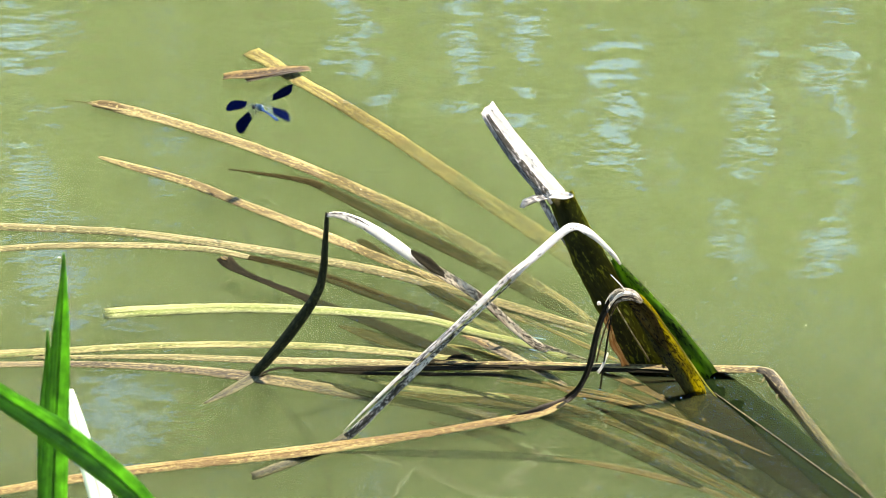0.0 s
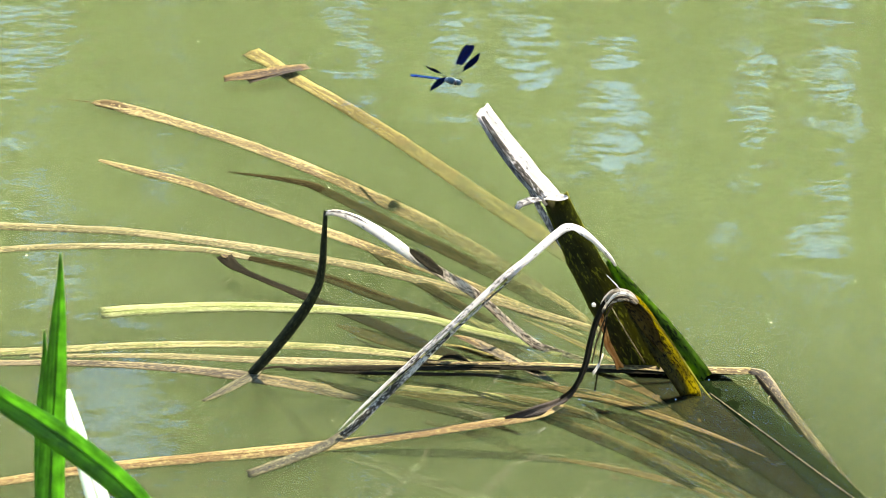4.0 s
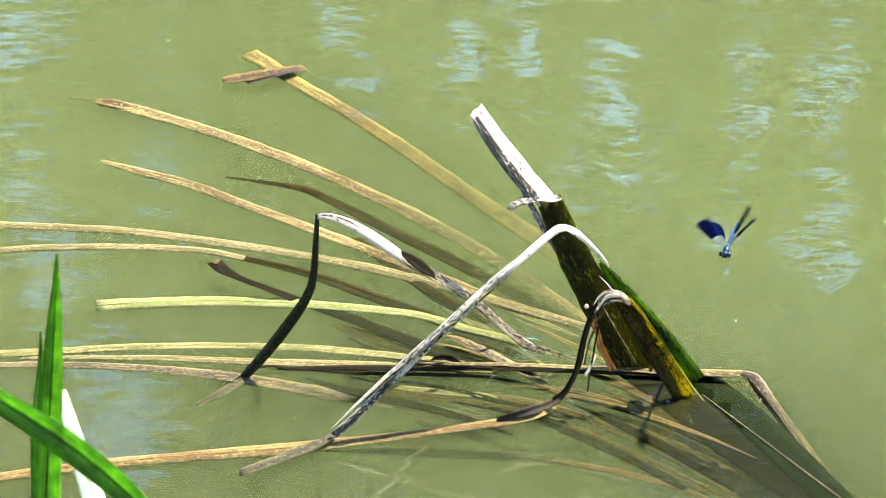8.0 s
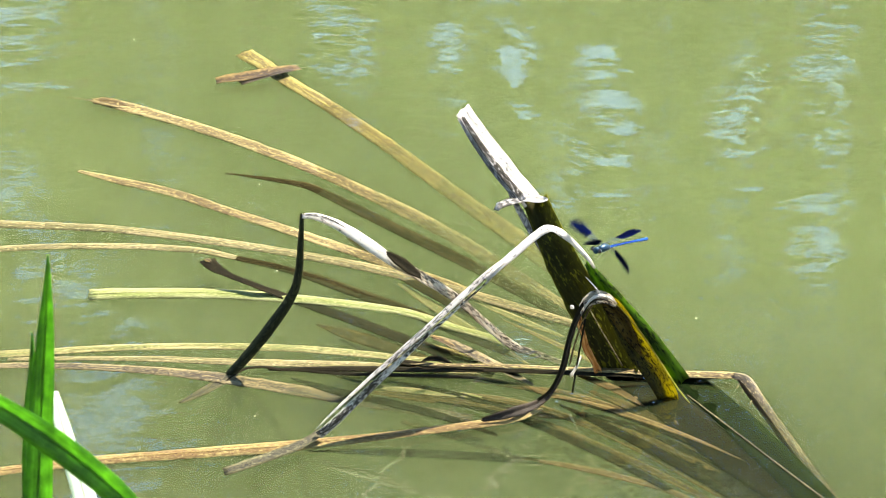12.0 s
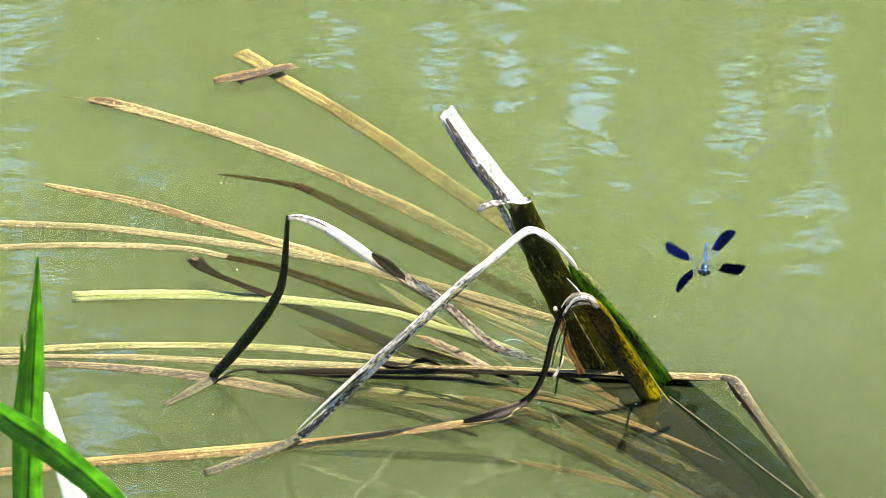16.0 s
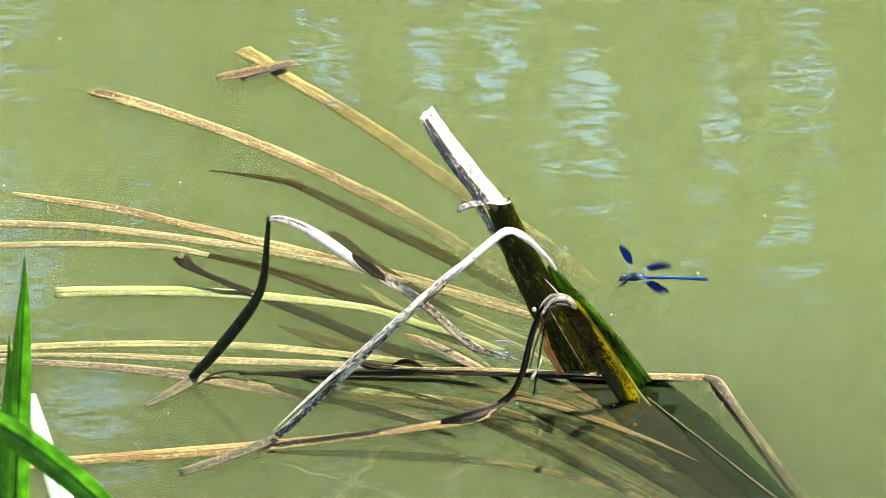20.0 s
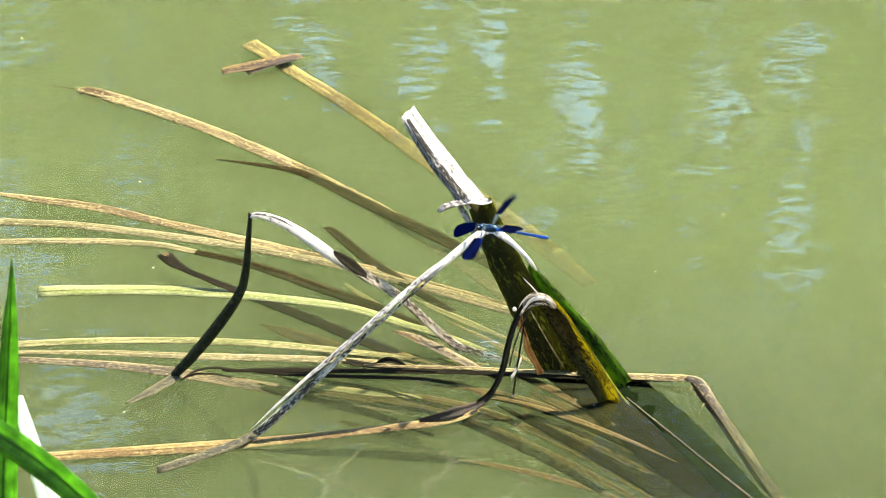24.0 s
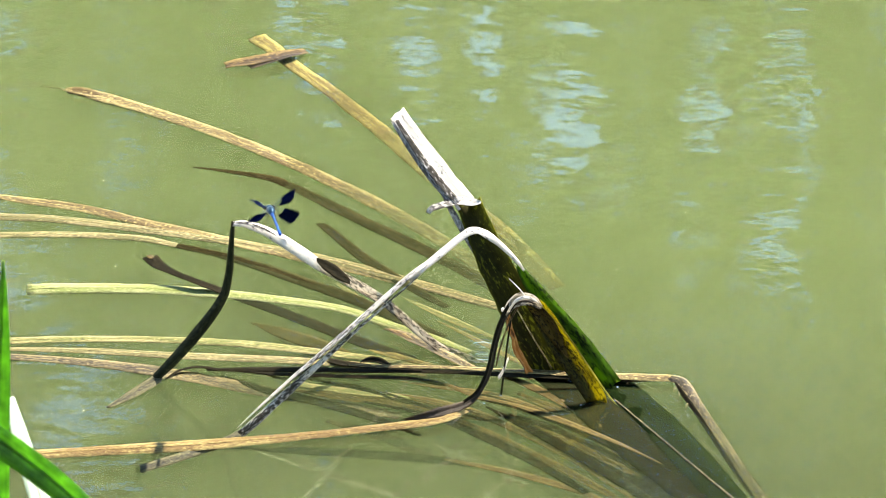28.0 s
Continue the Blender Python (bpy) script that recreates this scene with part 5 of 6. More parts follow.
STROKES = [  # seconds, then sweep, lift, twist and speed of each wing: left fore, left hind, right fore, right hind
    (0, 26, -5, 45, 3, 26, -36, -1, 3, 59, 10, 25, 3, 52, -26, -29, 3),
    (1, 62, -14, 45, 4, 27, 2, -52, 3, 150, -15, 36, 4, 155, 2, 7, 4),
    (2, 66, 20, 70, 7, 81, -11, 49, 9, 113, 5, 75, 7, 153, -14, -76, 9),
    (3, 109, -18, 35, 5, 107, 17, -75, 6, 53, -25, -30, 3, 66, 6, 69, 5),
    (6, 100, -7, 45, 6, 109, -22, -89, 6, 76, -5, -4, 8, 55, 16, -70, 5),
    (7, 142, 8, -89, 3, 176, 16, -74, 4, 49, -16, 31, 3, 153, 1, 40, 4),
    (8, 64, 67, -83, 4, 46, 49, -73, 4, 143, 8, 69, 9, 160, 3, -54, 8),
    (9, 73, 55, -75, 4, 61, 40, 79, 7, 148, 14, -81, 9, 163, 4, 69, 7),
    (10, -8, -20, -75, 4, 166, -13, -67, 5, 15, 17, 54, 7, -171, 26, 14, 4),
    (11, 90, 44, 84, 4, 78, 30, 88, 4, 152, 21, -50, 7, 157, 18, 48, 6),
    (12, 14, 17, -51, 7, 61, -6, 24, 6, 108, 6, 75, 8, -179, 7, 78, 4),
    (15, 139, 11, 4, 8, 150, 9, 75, 8, 59, 27, 28, 9, 155, -1, 89, 8),
    (16, 133, -17, 28, 5, 151, 23, 84, 5, 27, -10, -4, 5, 51, 28, 45, 5),
    (17, 157, -15, 68, 4, 162, -28, 58, 9, 144, 24, -41, 9, 167, 7, 75, 7),
    (18, 75, 18, 56, 8, 162, -11, 25, 9, 121, 20, 24, 9, 140, 5, -59, 8),
    (19, 13, -6, 36, 4, 59, -10, 6, 5, 104, -1, 37, 7, 153, -6, 23, 5),
    (20, 102, 15, -60, 4, 139, -3, 77, 8, 66, 5, -46, 7, 109, -16, -76, 6),
    (21, 108, 24, -48, 9, 123, -6, 37, 8, 72, 7, 52, 6, 82, -23, -60, 6),
    (24, 107, -19, 85, 3, 164, 5, -87, 4, 3, -15, 45, 4, 75, 11, 74, 4),
    (25, 151, 5, 31, 4, 145, 25, -68, 9, 84, 10, 23, 4, 83, -11, -63, 4),
    (26, 105, -8, 75, 5, 164, -10, 67, 5, -9, 6, -6, 4, 59, 0, 87, 4),
    (27, 160, -4, -28, 7, 175, 33, -70, 5, 40, -4, 23, 5, 60, -24, 35, 7),
    (28, 157, 21, 60, 4, 153, 0, -77, 4, 32, -2, 16, 5, 36, -27, 35, 5),
]


def flight_pose(x, y, z, heading, climb):
    return Matrix.Translation((x, y, z)) @ pose(0, 0, 0, 0, 0, heading) @ pose(0, 0, 0, 0, -climb, 0)


def wing_pose(k, sweep, lift, twist):
    """Wing k with its length at sweep degrees from straight ahead and lift degrees up, its chord twisted from upright."""
    s = 1 if k < 2 else -1
    a, e, w = radians(sweep), radians(lift), radians(twist)
    x = Vector((math.cos(a) * math.cos(e), s * math.sin(a) * math.cos(e), math.sin(e)))
    y = Vector((0, 0, 1)) - x * x.z
    y.normalize()
    y = y * math.cos(w) + x.cross(y) * math.sin(w)
    return Matrix((x, y, x.cross(y))).transposed().to_4x4()


def wing_rows(k):
    """Wing beats every tenth of a second between the known strokes, each passed at its own speed."""
    s = 1 if k < 2 else -1
    known, turns, speeds = [], [], []
    for r in STROKES:
        sweep, lift, twist, speed = r[1 + 4 * k:5 + 4 * k]
        q = wing_pose(k, sweep, lift, twist).to_quaternion()
        if turns:
            other = wing_pose(k, sweep, lift, twist + 180).to_quaternion()
            q = max((q, other, -q, -other), key=lambda c: c.dot(turns[-1]))
        known.append(r[0])
        turns.append(q)
        speeds.append(speed)

    def at(t, beat):
        i = max(0, min(len(known) - 2, sum(1 for u in known if u <= t) - 1))
        u = (t - known[i]) / (known[i + 1] - known[i])
        q = turns[i].slerp(turns[i + 1], max(0.0, min(1.0, u)))
        flap = Matrix.Rotation(radians(s * beat), 4, "X")
        m = flap @ q.to_matrix().to_4x4()
        m.translation = wings[k].location
        return m

    rows = []
    for f in range(0, 841):
        t = f / 30.0
        gap = min(abs(f - 30 * u) for u in known)
        if gap < 2.5:
            i = min(range(len(known)), key=lambda j: abs(f - 30 * known[j]))
            if gap < 1.5:
                rows.append((t, at(t, (f - 30 * known[i]) * speeds[i] * 2.0)))
        elif f % 3 == 0:
            rows.append((t, at(t, 28 * math.sin(2 * math.pi * 3.3 * t + (0.9 if k % 2 else 0.0)))))
    return rows


# ---------------------------------------------------------------- what moves
def motions():
    walk(leaf_a, [(0, pose(-0.0932, 0.2285, 0, 0, 0, 1.50)), (1.5, pose(-0.0922, 0.2288, 0, 0, 0, 0.97)), (3.5, pose(-0.0913, 0.2289, 0, 0, 0, 1.70)), (5.5, pose(-0.0918, 0.227, 0, 0, 0, 0.90)), (7, pose(-0.091, 0.2276, 0, 0, 0, 1.28)), (8.5, pose(-0.0906, 0.2266, 0, 0, 0, 0.78)), (10, pose(-0.09, 0.2257, 0, 0, 0, -0.24)), (11.5, pose(-0.09, 0.2272, 0, 0, 0, -0.49)), (12.5, pose(-0.0894, 0.2287, 0, 0, 0, 0.03)), (14.5, pose(-0.087, 0.2302, 0, 0, 0, 1.28)), (16, pose(-0.0859, 0.2309, 0, 0, 0, 0.83)), (17.5, pose(-0.0832, 0.2336, 0, 0, 0, 0.41)), (19, pose(-0.0801, 0.2346, 0, 0, 0, 0.74)), (20.5, pose(-0.0762, 0.2387, 0, 0, 0, 0.38)), (21.5, pose(-0.0731, 0.2428, 0, 0, 0, 0.56)), (23.5, pose(-0.0685, 0.2472, 0, 0, 0, -0.76)), (25, pose(-0.0654, 0.2501, 0, 0, 0, -2.11)), (26.5, pose(-0.0633, 0.2542, 0, 0, 0, -3.54)), (28, pose(-0.0609, 0.2563, 0, 0, 0, -5.34))])
    walk(leaf_b, [(0, pose(-0.1663, 0.1654, 0, 0, 0, 0)), (1.5, pose(-0.1641, 0.1671, 0, 0, 0, -1.4)), (3.5, pose(-0.1633, 0.1665, 0, 0, 0, -0.85)), (5.5, pose(-0.1628, 0.1659, 0, 0, 0, -0.07)), (7, pose(-0.1613, 0.1674, 0, 0, 0, -0.33)), (8.5, pose(-0.1597, 0.1685, 0, 0, 0, -0.95)), (10, pose(-0.1591, 0.1689, 0, 0, 0, -0.98)), (11.5, pose(-0.1582, 0.1707, 0, 0, 0, -1.18)), (12.5, pose(-0.1574, 0.1714, 0, 0, 0, -0.66)), (14.5, pose(-0.1557, 0.1726, 0, 0, 0, -0.15)), (16, pose(-0.1545, 0.1745, 0, 0, 0, -0.11)), (17.5, pose(-0.1534, 0.1796, 0, 0, 0, -0.68)), (19, pose(-0.1512, 0.1821, 0, 0, 0, -1.8)), (20.5, pose(-0.1487, 0.1875, 0, 0, 0, -3.98)), (21.5, pose(-0.1479, 0.1908, 0, 0, 0, -5.44)), (23.5, pose(-0.1488, 0.1904, 0, 0, 0, -5.35)), (25, pose(-0.1526, 0.1874, 0, 0, 0, -1.89)), (26.5, pose(-0.154, 0.1883, 0, 0, 0, -1.13)), (28, pose(-0.1516, 0.1926, 0, 0, 0, -2.43))])
    walk(leaf_c, [(0, pose(-0.1505, 0.084, 0, 0, 0, 0)), (1.5, pose(-0.1492, 0.084, 0, 0, 0, 1.56)), (3.5, pose(-0.1476, 0.083, 0, 0, 0, 2.57)), (5.5, pose(-0.1465, 0.0819, 0, 0, 0, 1.64)), (7, pose(-0.1449, 0.082, 0, 0, 0, 1.64)), (8.5, pose(-0.1447, 0.0811, 0, 0, 0, 1.39)), (10, pose(-0.1457, 0.077, 0, 0, 0, 0.67)), (11.5, pose(-0.1491, 0.0739, 0, 0, 0, 3.84)), (12.5, pose(-0.152, 0.0707, 0, 0, 0, 5.46)), (14.5, pose(-0.1577, 0.0635, 0, 0, 0, 7.76)), (16, pose(-0.1619, 0.06, 0, 0, 0, 7.81)), (17.5, pose(-0.1655, 0.0583, 0, 0, 0, 10.34)), (19, pose(-0.169, 0.0554, 0, 0, 0, 13.9)), (20.5, pose(-0.1717, 0.0563, 0, 0, 0, 12.82)), (21.5, pose(-0.1721, 0.0579, 0, 0, 0, 13.51)), (23.5, pose(-0.1738, 0.0586, 0, 0, 0, 13.84)), (25, pose(-0.1757, 0.0582, 0, 0, 0, 13.05)), (26.5, pose(-0.1774, 0.0586, 0, 0, 0, 13.31)), (28, pose(-0.1793, 0.0591, 0, 0, 0, 13.48))])
    walk(leaf_d, [(0, pose(-0.0809, 0.0855, 0, 0, 0, 0)), (1.5, pose(-0.08, 0.085, 0, 0, 0, 0)), (3.5, pose(-0.0793, 0.0834, 0, 0, 0, 0)), (5.5, pose(-0.0788, 0.0796, 0, 0, 0, 0)), (7, pose(-0.0786, 0.077, 0, 0, 0, 0)), (8.5, pose(-0.0783, 0.076, 0, 0, 0, 0)), (10, pose(-0.0771, 0.0782, 0, 0, 0, 0)), (11.5, pose(-0.0747, 0.0809, 0, 0, 0, 0)), (12.5, pose(-0.0733, 0.083, 0, 0, 0, 0)), (14.5, pose(-0.072, 0.0821, 0, 0, 0, 0)), (16, pose(-0.0731, 0.0827, 0, 0, 0, 0)), (17.5, pose(-0.0732, 0.084, 0, 0, 0, 0)), (19, pose(-0.0727, 0.0867, 0, 0, 0, 0)), (20.5, pose(-0.0711, 0.0911, 0, 0, 0, 0)), (21.5, pose(-0.069, 0.096, 0, 0, 0, 0)), (23.5, pose(-0.0614, 0.104, 0, 0, 0, 0)), (25, pose(-0.0612, 0.1067, 0, 0, 0, 0)), (26.5, pose(-0.0658, 0.1015, 0, 0, 0, 0)), (28, pose(-0.0704, 0.0964, 0, 0, 0, 0))])
    walk(leaf_e, [(0, pose(-0.2143, 0.0247, 0, 0, 0, 0)), (1.5, pose(-0.2133, 0.0253, 0, 0, 0, 0)), (3.5, pose(-0.2125, 0.0258, 0, 0, 0, 0)), (5.5, pose(-0.2125, 0.0265, 0, 0, 0, 0)), (7, pose(-0.2127, 0.0272, 0, 0, 0, 0)), (8.5, pose(-0.213, 0.0281, 0, 0, 0, 0)), (10, pose(-0.2132, 0.029, 0, 0, 0, 0)), (11.5, pose(-0.2129, 0.0304, 0, 0, 0, 0)), (12.5, pose(-0.2135, 0.0311, 0, 0, 0, 0)), (14.5, pose(-0.2127, 0.0318, 0, 0, 0, 0)), (16, pose(-0.2134, 0.0333, 0, 0, 0, 0)), (17.5, pose(-0.2142, 0.0347, 0, 0, 0, 0)), (19, pose(-0.2163, 0.0357, 0, 0, 0, 0)), (20.5, pose(-0.2177, 0.0374, 0, 0, 0, 0)), (21.5, pose(-0.2183, 0.0394, 0, 0, 0, 0)), (23.5, pose(-0.2187, 0.0408, 0, 0, 0, 0)), (25, pose(-0.219, 0.0422, 0, 0, 0, 0)), (26.5, pose(-0.2219, 0.0458, 0, 0, 0, 0)), (28, pose(-0.2253, 0.0495, 0, 0, 0, 0))])
    walk(leaf_e2, [(0, pose(-0.2123, 0.0048, 0, 0, 0, 0)), (1.5, pose(-0.2113, 0.0047, 0, 0, 0, 0)), (3.5, pose(-0.2105, 0.0044, 0, 0, 0, 0)), (5.5, pose(-0.2105, 0.0040, 0, 0, 0, 0)), (7, pose(-0.2107, 0.0039, 0, 0, 0, 0)), (8.5, pose(-0.2111, 0.0043, 0, 0, 0, 0)), (10, pose(-0.2113, 0.0047, 0, 0, 0, 0)), (11.5, pose(-0.211, 0.0056, 0, 0, 0, 0)), (12.5, pose(-0.2115, 0.0062, 0, 0, 0, 0)), (14.5, pose(-0.2107, 0.0068, 0, 0, 0, 0)), (16, pose(-0.2115, 0.0083, 0, 0, 0, 0)), (17.5, pose(-0.2122, 0.0098, 0, 0, 0, 0)), (19, pose(-0.2143, 0.0107, 0, 0, 0, 0)), (20.5, pose(-0.2158, 0.0126, 0, 0, 0, 0)), (21.5, pose(-0.2163, 0.0150, 0, 0, 0, 0)), (23.5, pose(-0.2167, 0.0170, 0, 0, 0, 0)), (25, pose(-0.2171, 0.0189, 0, 0, 0, 0)), (26.5, pose(-0.2199, 0.0228, 0, 0, 0, 0)), (28, pose(-0.2233, 0.0265, 0, 0, 0, 0))])
    walk(leaf_f, [(0, pose(-0.1201, -0.0155, 0, 0, 0, 0)), (1.5, pose(-0.1188, -0.0134, 0, 0, 0, -0.76)), (3.5, pose(-0.1183, -0.0127, 0, 0, 0, -1.05)), (5.5, pose(-0.1192, -0.0154, 0, 0, 0, -0.14)), (7, pose(-0.1208, -0.0186, 0, 0, 0, 1.3)), (8.5, pose(-0.1219, -0.0193, 0, 0, 0, 2)), (10, pose(-0.1228, -0.0196, 0, 0, 0, 2.53)), (11.5, pose(-0.1222, -0.0171, 0, 0, 0, 2.05)), (12.5, pose(-0.1216, -0.0156, 0, 0, 0, 1.51)), (14.5, pose(-0.1226, -0.0142, 0, 0, 0, 0.39)), (16, pose(-0.1235, -0.0133, 0, 0, 0, -0.22)), (17.5, pose(-0.1236, -0.0112, 0, 0, 0, -1.03)), (19, pose(-0.1245, -0.0107, 0, 0, 0, -0.93)), (20.5, pose(-0.1253, -0.008, 0, 0, 0, -1.34)), (21.5, pose(-0.1257, -0.0058, 0, 0, 0, -1.56)), (23.5, pose(-0.1268, -0.0042, 0, 0, 0, -1.41)), (25, pose(-0.1293, -0.007, 0, 0, 0, 0.24)), (26.5, pose(-0.1317, -0.0083, 0, 0, 0, 1.35)), (28, pose(-0.1317, -0.0064, 0, 0, 0, 0.9))])
    walk(leaf_g, [(0, pose(-0.1187, -0.0678, 0, 0, 0, 0)), (1.5, pose(-0.1187, -0.0666, 0, 0, 0, -0.08)), (3.5, pose(-0.1192, -0.066, 0, 0, 0, 0.19)), (5.5, pose(-0.1204, -0.0655, 0, 0, 0, 0.51)), (7, pose(-0.1209, -0.0624, 0, 0, 0, -0.34)), (8.5, pose(-0.1206, -0.0579, 0, 0, 0, -1.84)), (10, pose(-0.1215, -0.0547, 0, 0, 0, -2.86)), (11.5, pose(-0.1211, -0.0501, 0, 0, 0, -4.49)), (12.5, pose(-0.1218, -0.0492, 0, 0, 0, -4.73)), (14.5, pose(-0.1239, -0.0497, 0, 0, 0, -4.15)), (16, pose(-0.1253, -0.0497, 0, 0, 0, -3.82)), (17.5, pose(-0.1264, -0.0474, 0, 0, 0, -4.24)), (19, pose(-0.128, -0.0457, 0, 0, 0, -4.25)), (20.5, pose(-0.1294, -0.0426, 0, 0, 0, -4.79)), (21.5, pose(-0.1301, -0.0406, 0, 0, 0, -5.25)), (23.5, pose(-0.1315, -0.0409, 0, 0, 0, -5.11)), (25, pose(-0.1329, -0.0419, 0, 0, 0, -4.67)), (26.5, pose(-0.1338, -0.041, 0, 0, 0, -5.09)), (28, pose(-0.1342, -0.0387, 0, 0, 0, -6.08))])
    walk(leaf_h, [(0, pose(-0.2005, -0.1151, 0, 0, 0, 0)), (1.5, pose(-0.2006, -0.1151, 0, 0, 0, 0.29)), (3.5, pose(-0.2009, -0.1135, 0, 0, 0, -0.43)), (5.5, pose(-0.2025, -0.1133, 0, 0, 0, -1.03)), (7, pose(-0.2032, -0.1141, 0, 0, 0, -0.75)), (8.5, pose(-0.2041, -0.1149, 0, 0, 0, -0.47)), (10, pose(-0.2059, -0.1129, 0, 0, 0, -1.85)), (11.5, pose(-0.2063, -0.1153, 0, 0, 0, -0.2)), (12.5, pose(-0.2072, -0.1142, 0, 0, 0, -0.49)), (14.5, pose(-0.2082, -0.1145, 0, 0, 0, -0.27)), (16, pose(-0.2098, -0.1107, 0, 0, 0, -1.58)), (17.5, pose(-0.2116, -0.1072, 0, 0, 0, -2.53)), (19, pose(-0.2129, -0.1075, 0, 0, 0, -2.05)), (20.5, pose(-0.2141, -0.1071, 0, 0, 0, -1.49)), (21.5, pose(-0.2147, -0.1058, 0, 0, 0, -1.21)), (23.5, pose(-0.2162, -0.1039, 0, 0, 0, -0.79)), (25, pose(-0.2174, -0.1017, 0, 0, 0, -1.32)), (26.5, pose(-0.2185, -0.1016, 0, 0, 0, -0.99)), (28, pose(-0.2196, -0.0979, 0, 0, 0, -2.89))])
    walk(leaf_h2, [(0, pose(-0.1991, -0.1296, 0, 0, 0, 0)), (1.5, pose(-0.1991, -0.1296, 0, 0, 0, 0.29)), (3.5, pose(-0.1996, -0.128, 0, 0, 0, -0.43)), (5.5, pose(-0.2013, -0.1278, 0, 0, 0, -1.03)), (7, pose(-0.202, -0.1286, 0, 0, 0, -0.75)), (8.5, pose(-0.2028, -0.1294, 0, 0, 0, -0.47)), (10, pose(-0.2049, -0.1274, 0, 0, 0, -1.85)), (11.5, pose(-0.2049, -0.1298, 0, 0, 0, -0.2)), (12.5, pose(-0.2059, -0.1287, 0, 0, 0, -0.49)), (14.5, pose(-0.2068, -0.1291, 0, 0, 0, -0.27)), (16, pose(-0.2088, -0.1252, 0, 0, 0, -1.58)), (17.5, pose(-0.2108, -0.1218, 0, 0, 0, -2.53)), (19, pose(-0.2119, -0.122, 0, 0, 0, -2.05)), (20.5, pose(-0.213, -0.1216, 0, 0, 0, -1.49)), (21.5, pose(-0.2136, -0.1204, 0, 0, 0, -1.21)), (23.5, pose(-0.215, -0.1184, 0, 0, 0, -0.79)), (25, pose(-0.2163, -0.1163, 0, 0, 0, -1.32)), (26.5, pose(-0.2174, -0.1161, 0, 0, 0, -0.99)), (28, pose(-0.2189, -0.1125, 0, 0, 0, -2.89))])
    walk(leaf_h3, [(0, pose(-0.1366, -0.1224, 0, 0, 0, 0)), (1.5, pose(-0.1367, -0.1221, 0, 0, 0, 0.29)), (3.5, pose(-0.1371, -0.1212, 0, 0, 0, -0.43)), (5.5, pose(-0.1387, -0.1217, 0, 0, 0, -1.03)), (7, pose(-0.1394, -0.1222, 0, 0, 0, -0.75)), (8.5, pose(-0.1402, -0.1227, 0, 0, 0, -0.47)), (10, pose(-0.1422, -0.1222, 0, 0, 0, -1.85)), (11.5, pose(-0.1424, -0.1228, 0, 0, 0, -0.2)), (12.5, pose(-0.1433, -0.1221, 0, 0, 0, -0.49)), (14.5, pose(-0.1443, -0.1221, 0, 0, 0, -0.27)), (16, pose(-0.1461, -0.1197, 0, 0, 0, -1.58)), (17.5, pose(-0.1481, -0.1173, 0, 0, 0, -2.53)), (19, pose(-0.1493, -0.117, 0, 0, 0, -2.05)), (20.5, pose(-0.1504, -0.116, 0, 0, 0, -1.49)), (21.5, pose(-0.151, -0.1145, 0, 0, 0, -1.21)), (23.5, pose(-0.1524, -0.112, 0, 0, 0, -0.79)), (25, pose(-0.1536, -0.1105, 0, 0, 0, -1.32)), (26.5, pose(-0.1548, -0.11, 0, 0, 0, -0.99)), (28, pose(-0.1561, -0.1084, 0, 0, 0, -2.89))])
    walk(leaf_i, [(0, pose(-0.0311, -0.1338, 0, 0, 0, 0)), (1.5, pose(-0.032, -0.1332, 0, 0, 0, 0.1)), (3.5, pose(-0.0332, -0.1331, 0, 0, 0, -0.44)), (5.5, pose(-0.0347, -0.1332, 0, 0, 0, -1.16)), (7, pose(-0.0356, -0.133, 0, 0, 0, -1.46)), (8.5, pose(-0.0362, -0.1327, 0, 0, 0, -1.52)), (10, pose(-0.0367, -0.1329, 0, 0, 0, -1.69)), (11.5, pose(-0.0365, -0.133, 0, 0, 0, -1.88)), (12.5, pose(-0.0369, -0.1331, 0, 0, 0, -1.84)), (14.5, pose(-0.0373, -0.1339, 0, 0, 0, -1.82)), (16, pose(-0.0377, -0.1344, 0, 0, 0, -1.88)), (17.5, pose(-0.0383, -0.1347, 0, 0, 0, -1.74)), (19, pose(-0.0398, -0.1352, 0, 0, 0, -1.81)), (20.5, pose(-0.0414, -0.1346, 0, 0, 0, -1.63)), (21.5, pose(-0.0419, -0.1334, 0, 0, 0, -1.92)), (23.5, pose(-0.0435, -0.1314, 0, 0, 0, -2.68)), (25, pose(-0.045, -0.1299, 0, 0, 0, -3.08)), (26.5, pose(-0.0467, -0.1296, 0, 0, 0, -3.11)), (28, pose(-0.0483, -0.1293, 0, 0, 0, -3.13))])
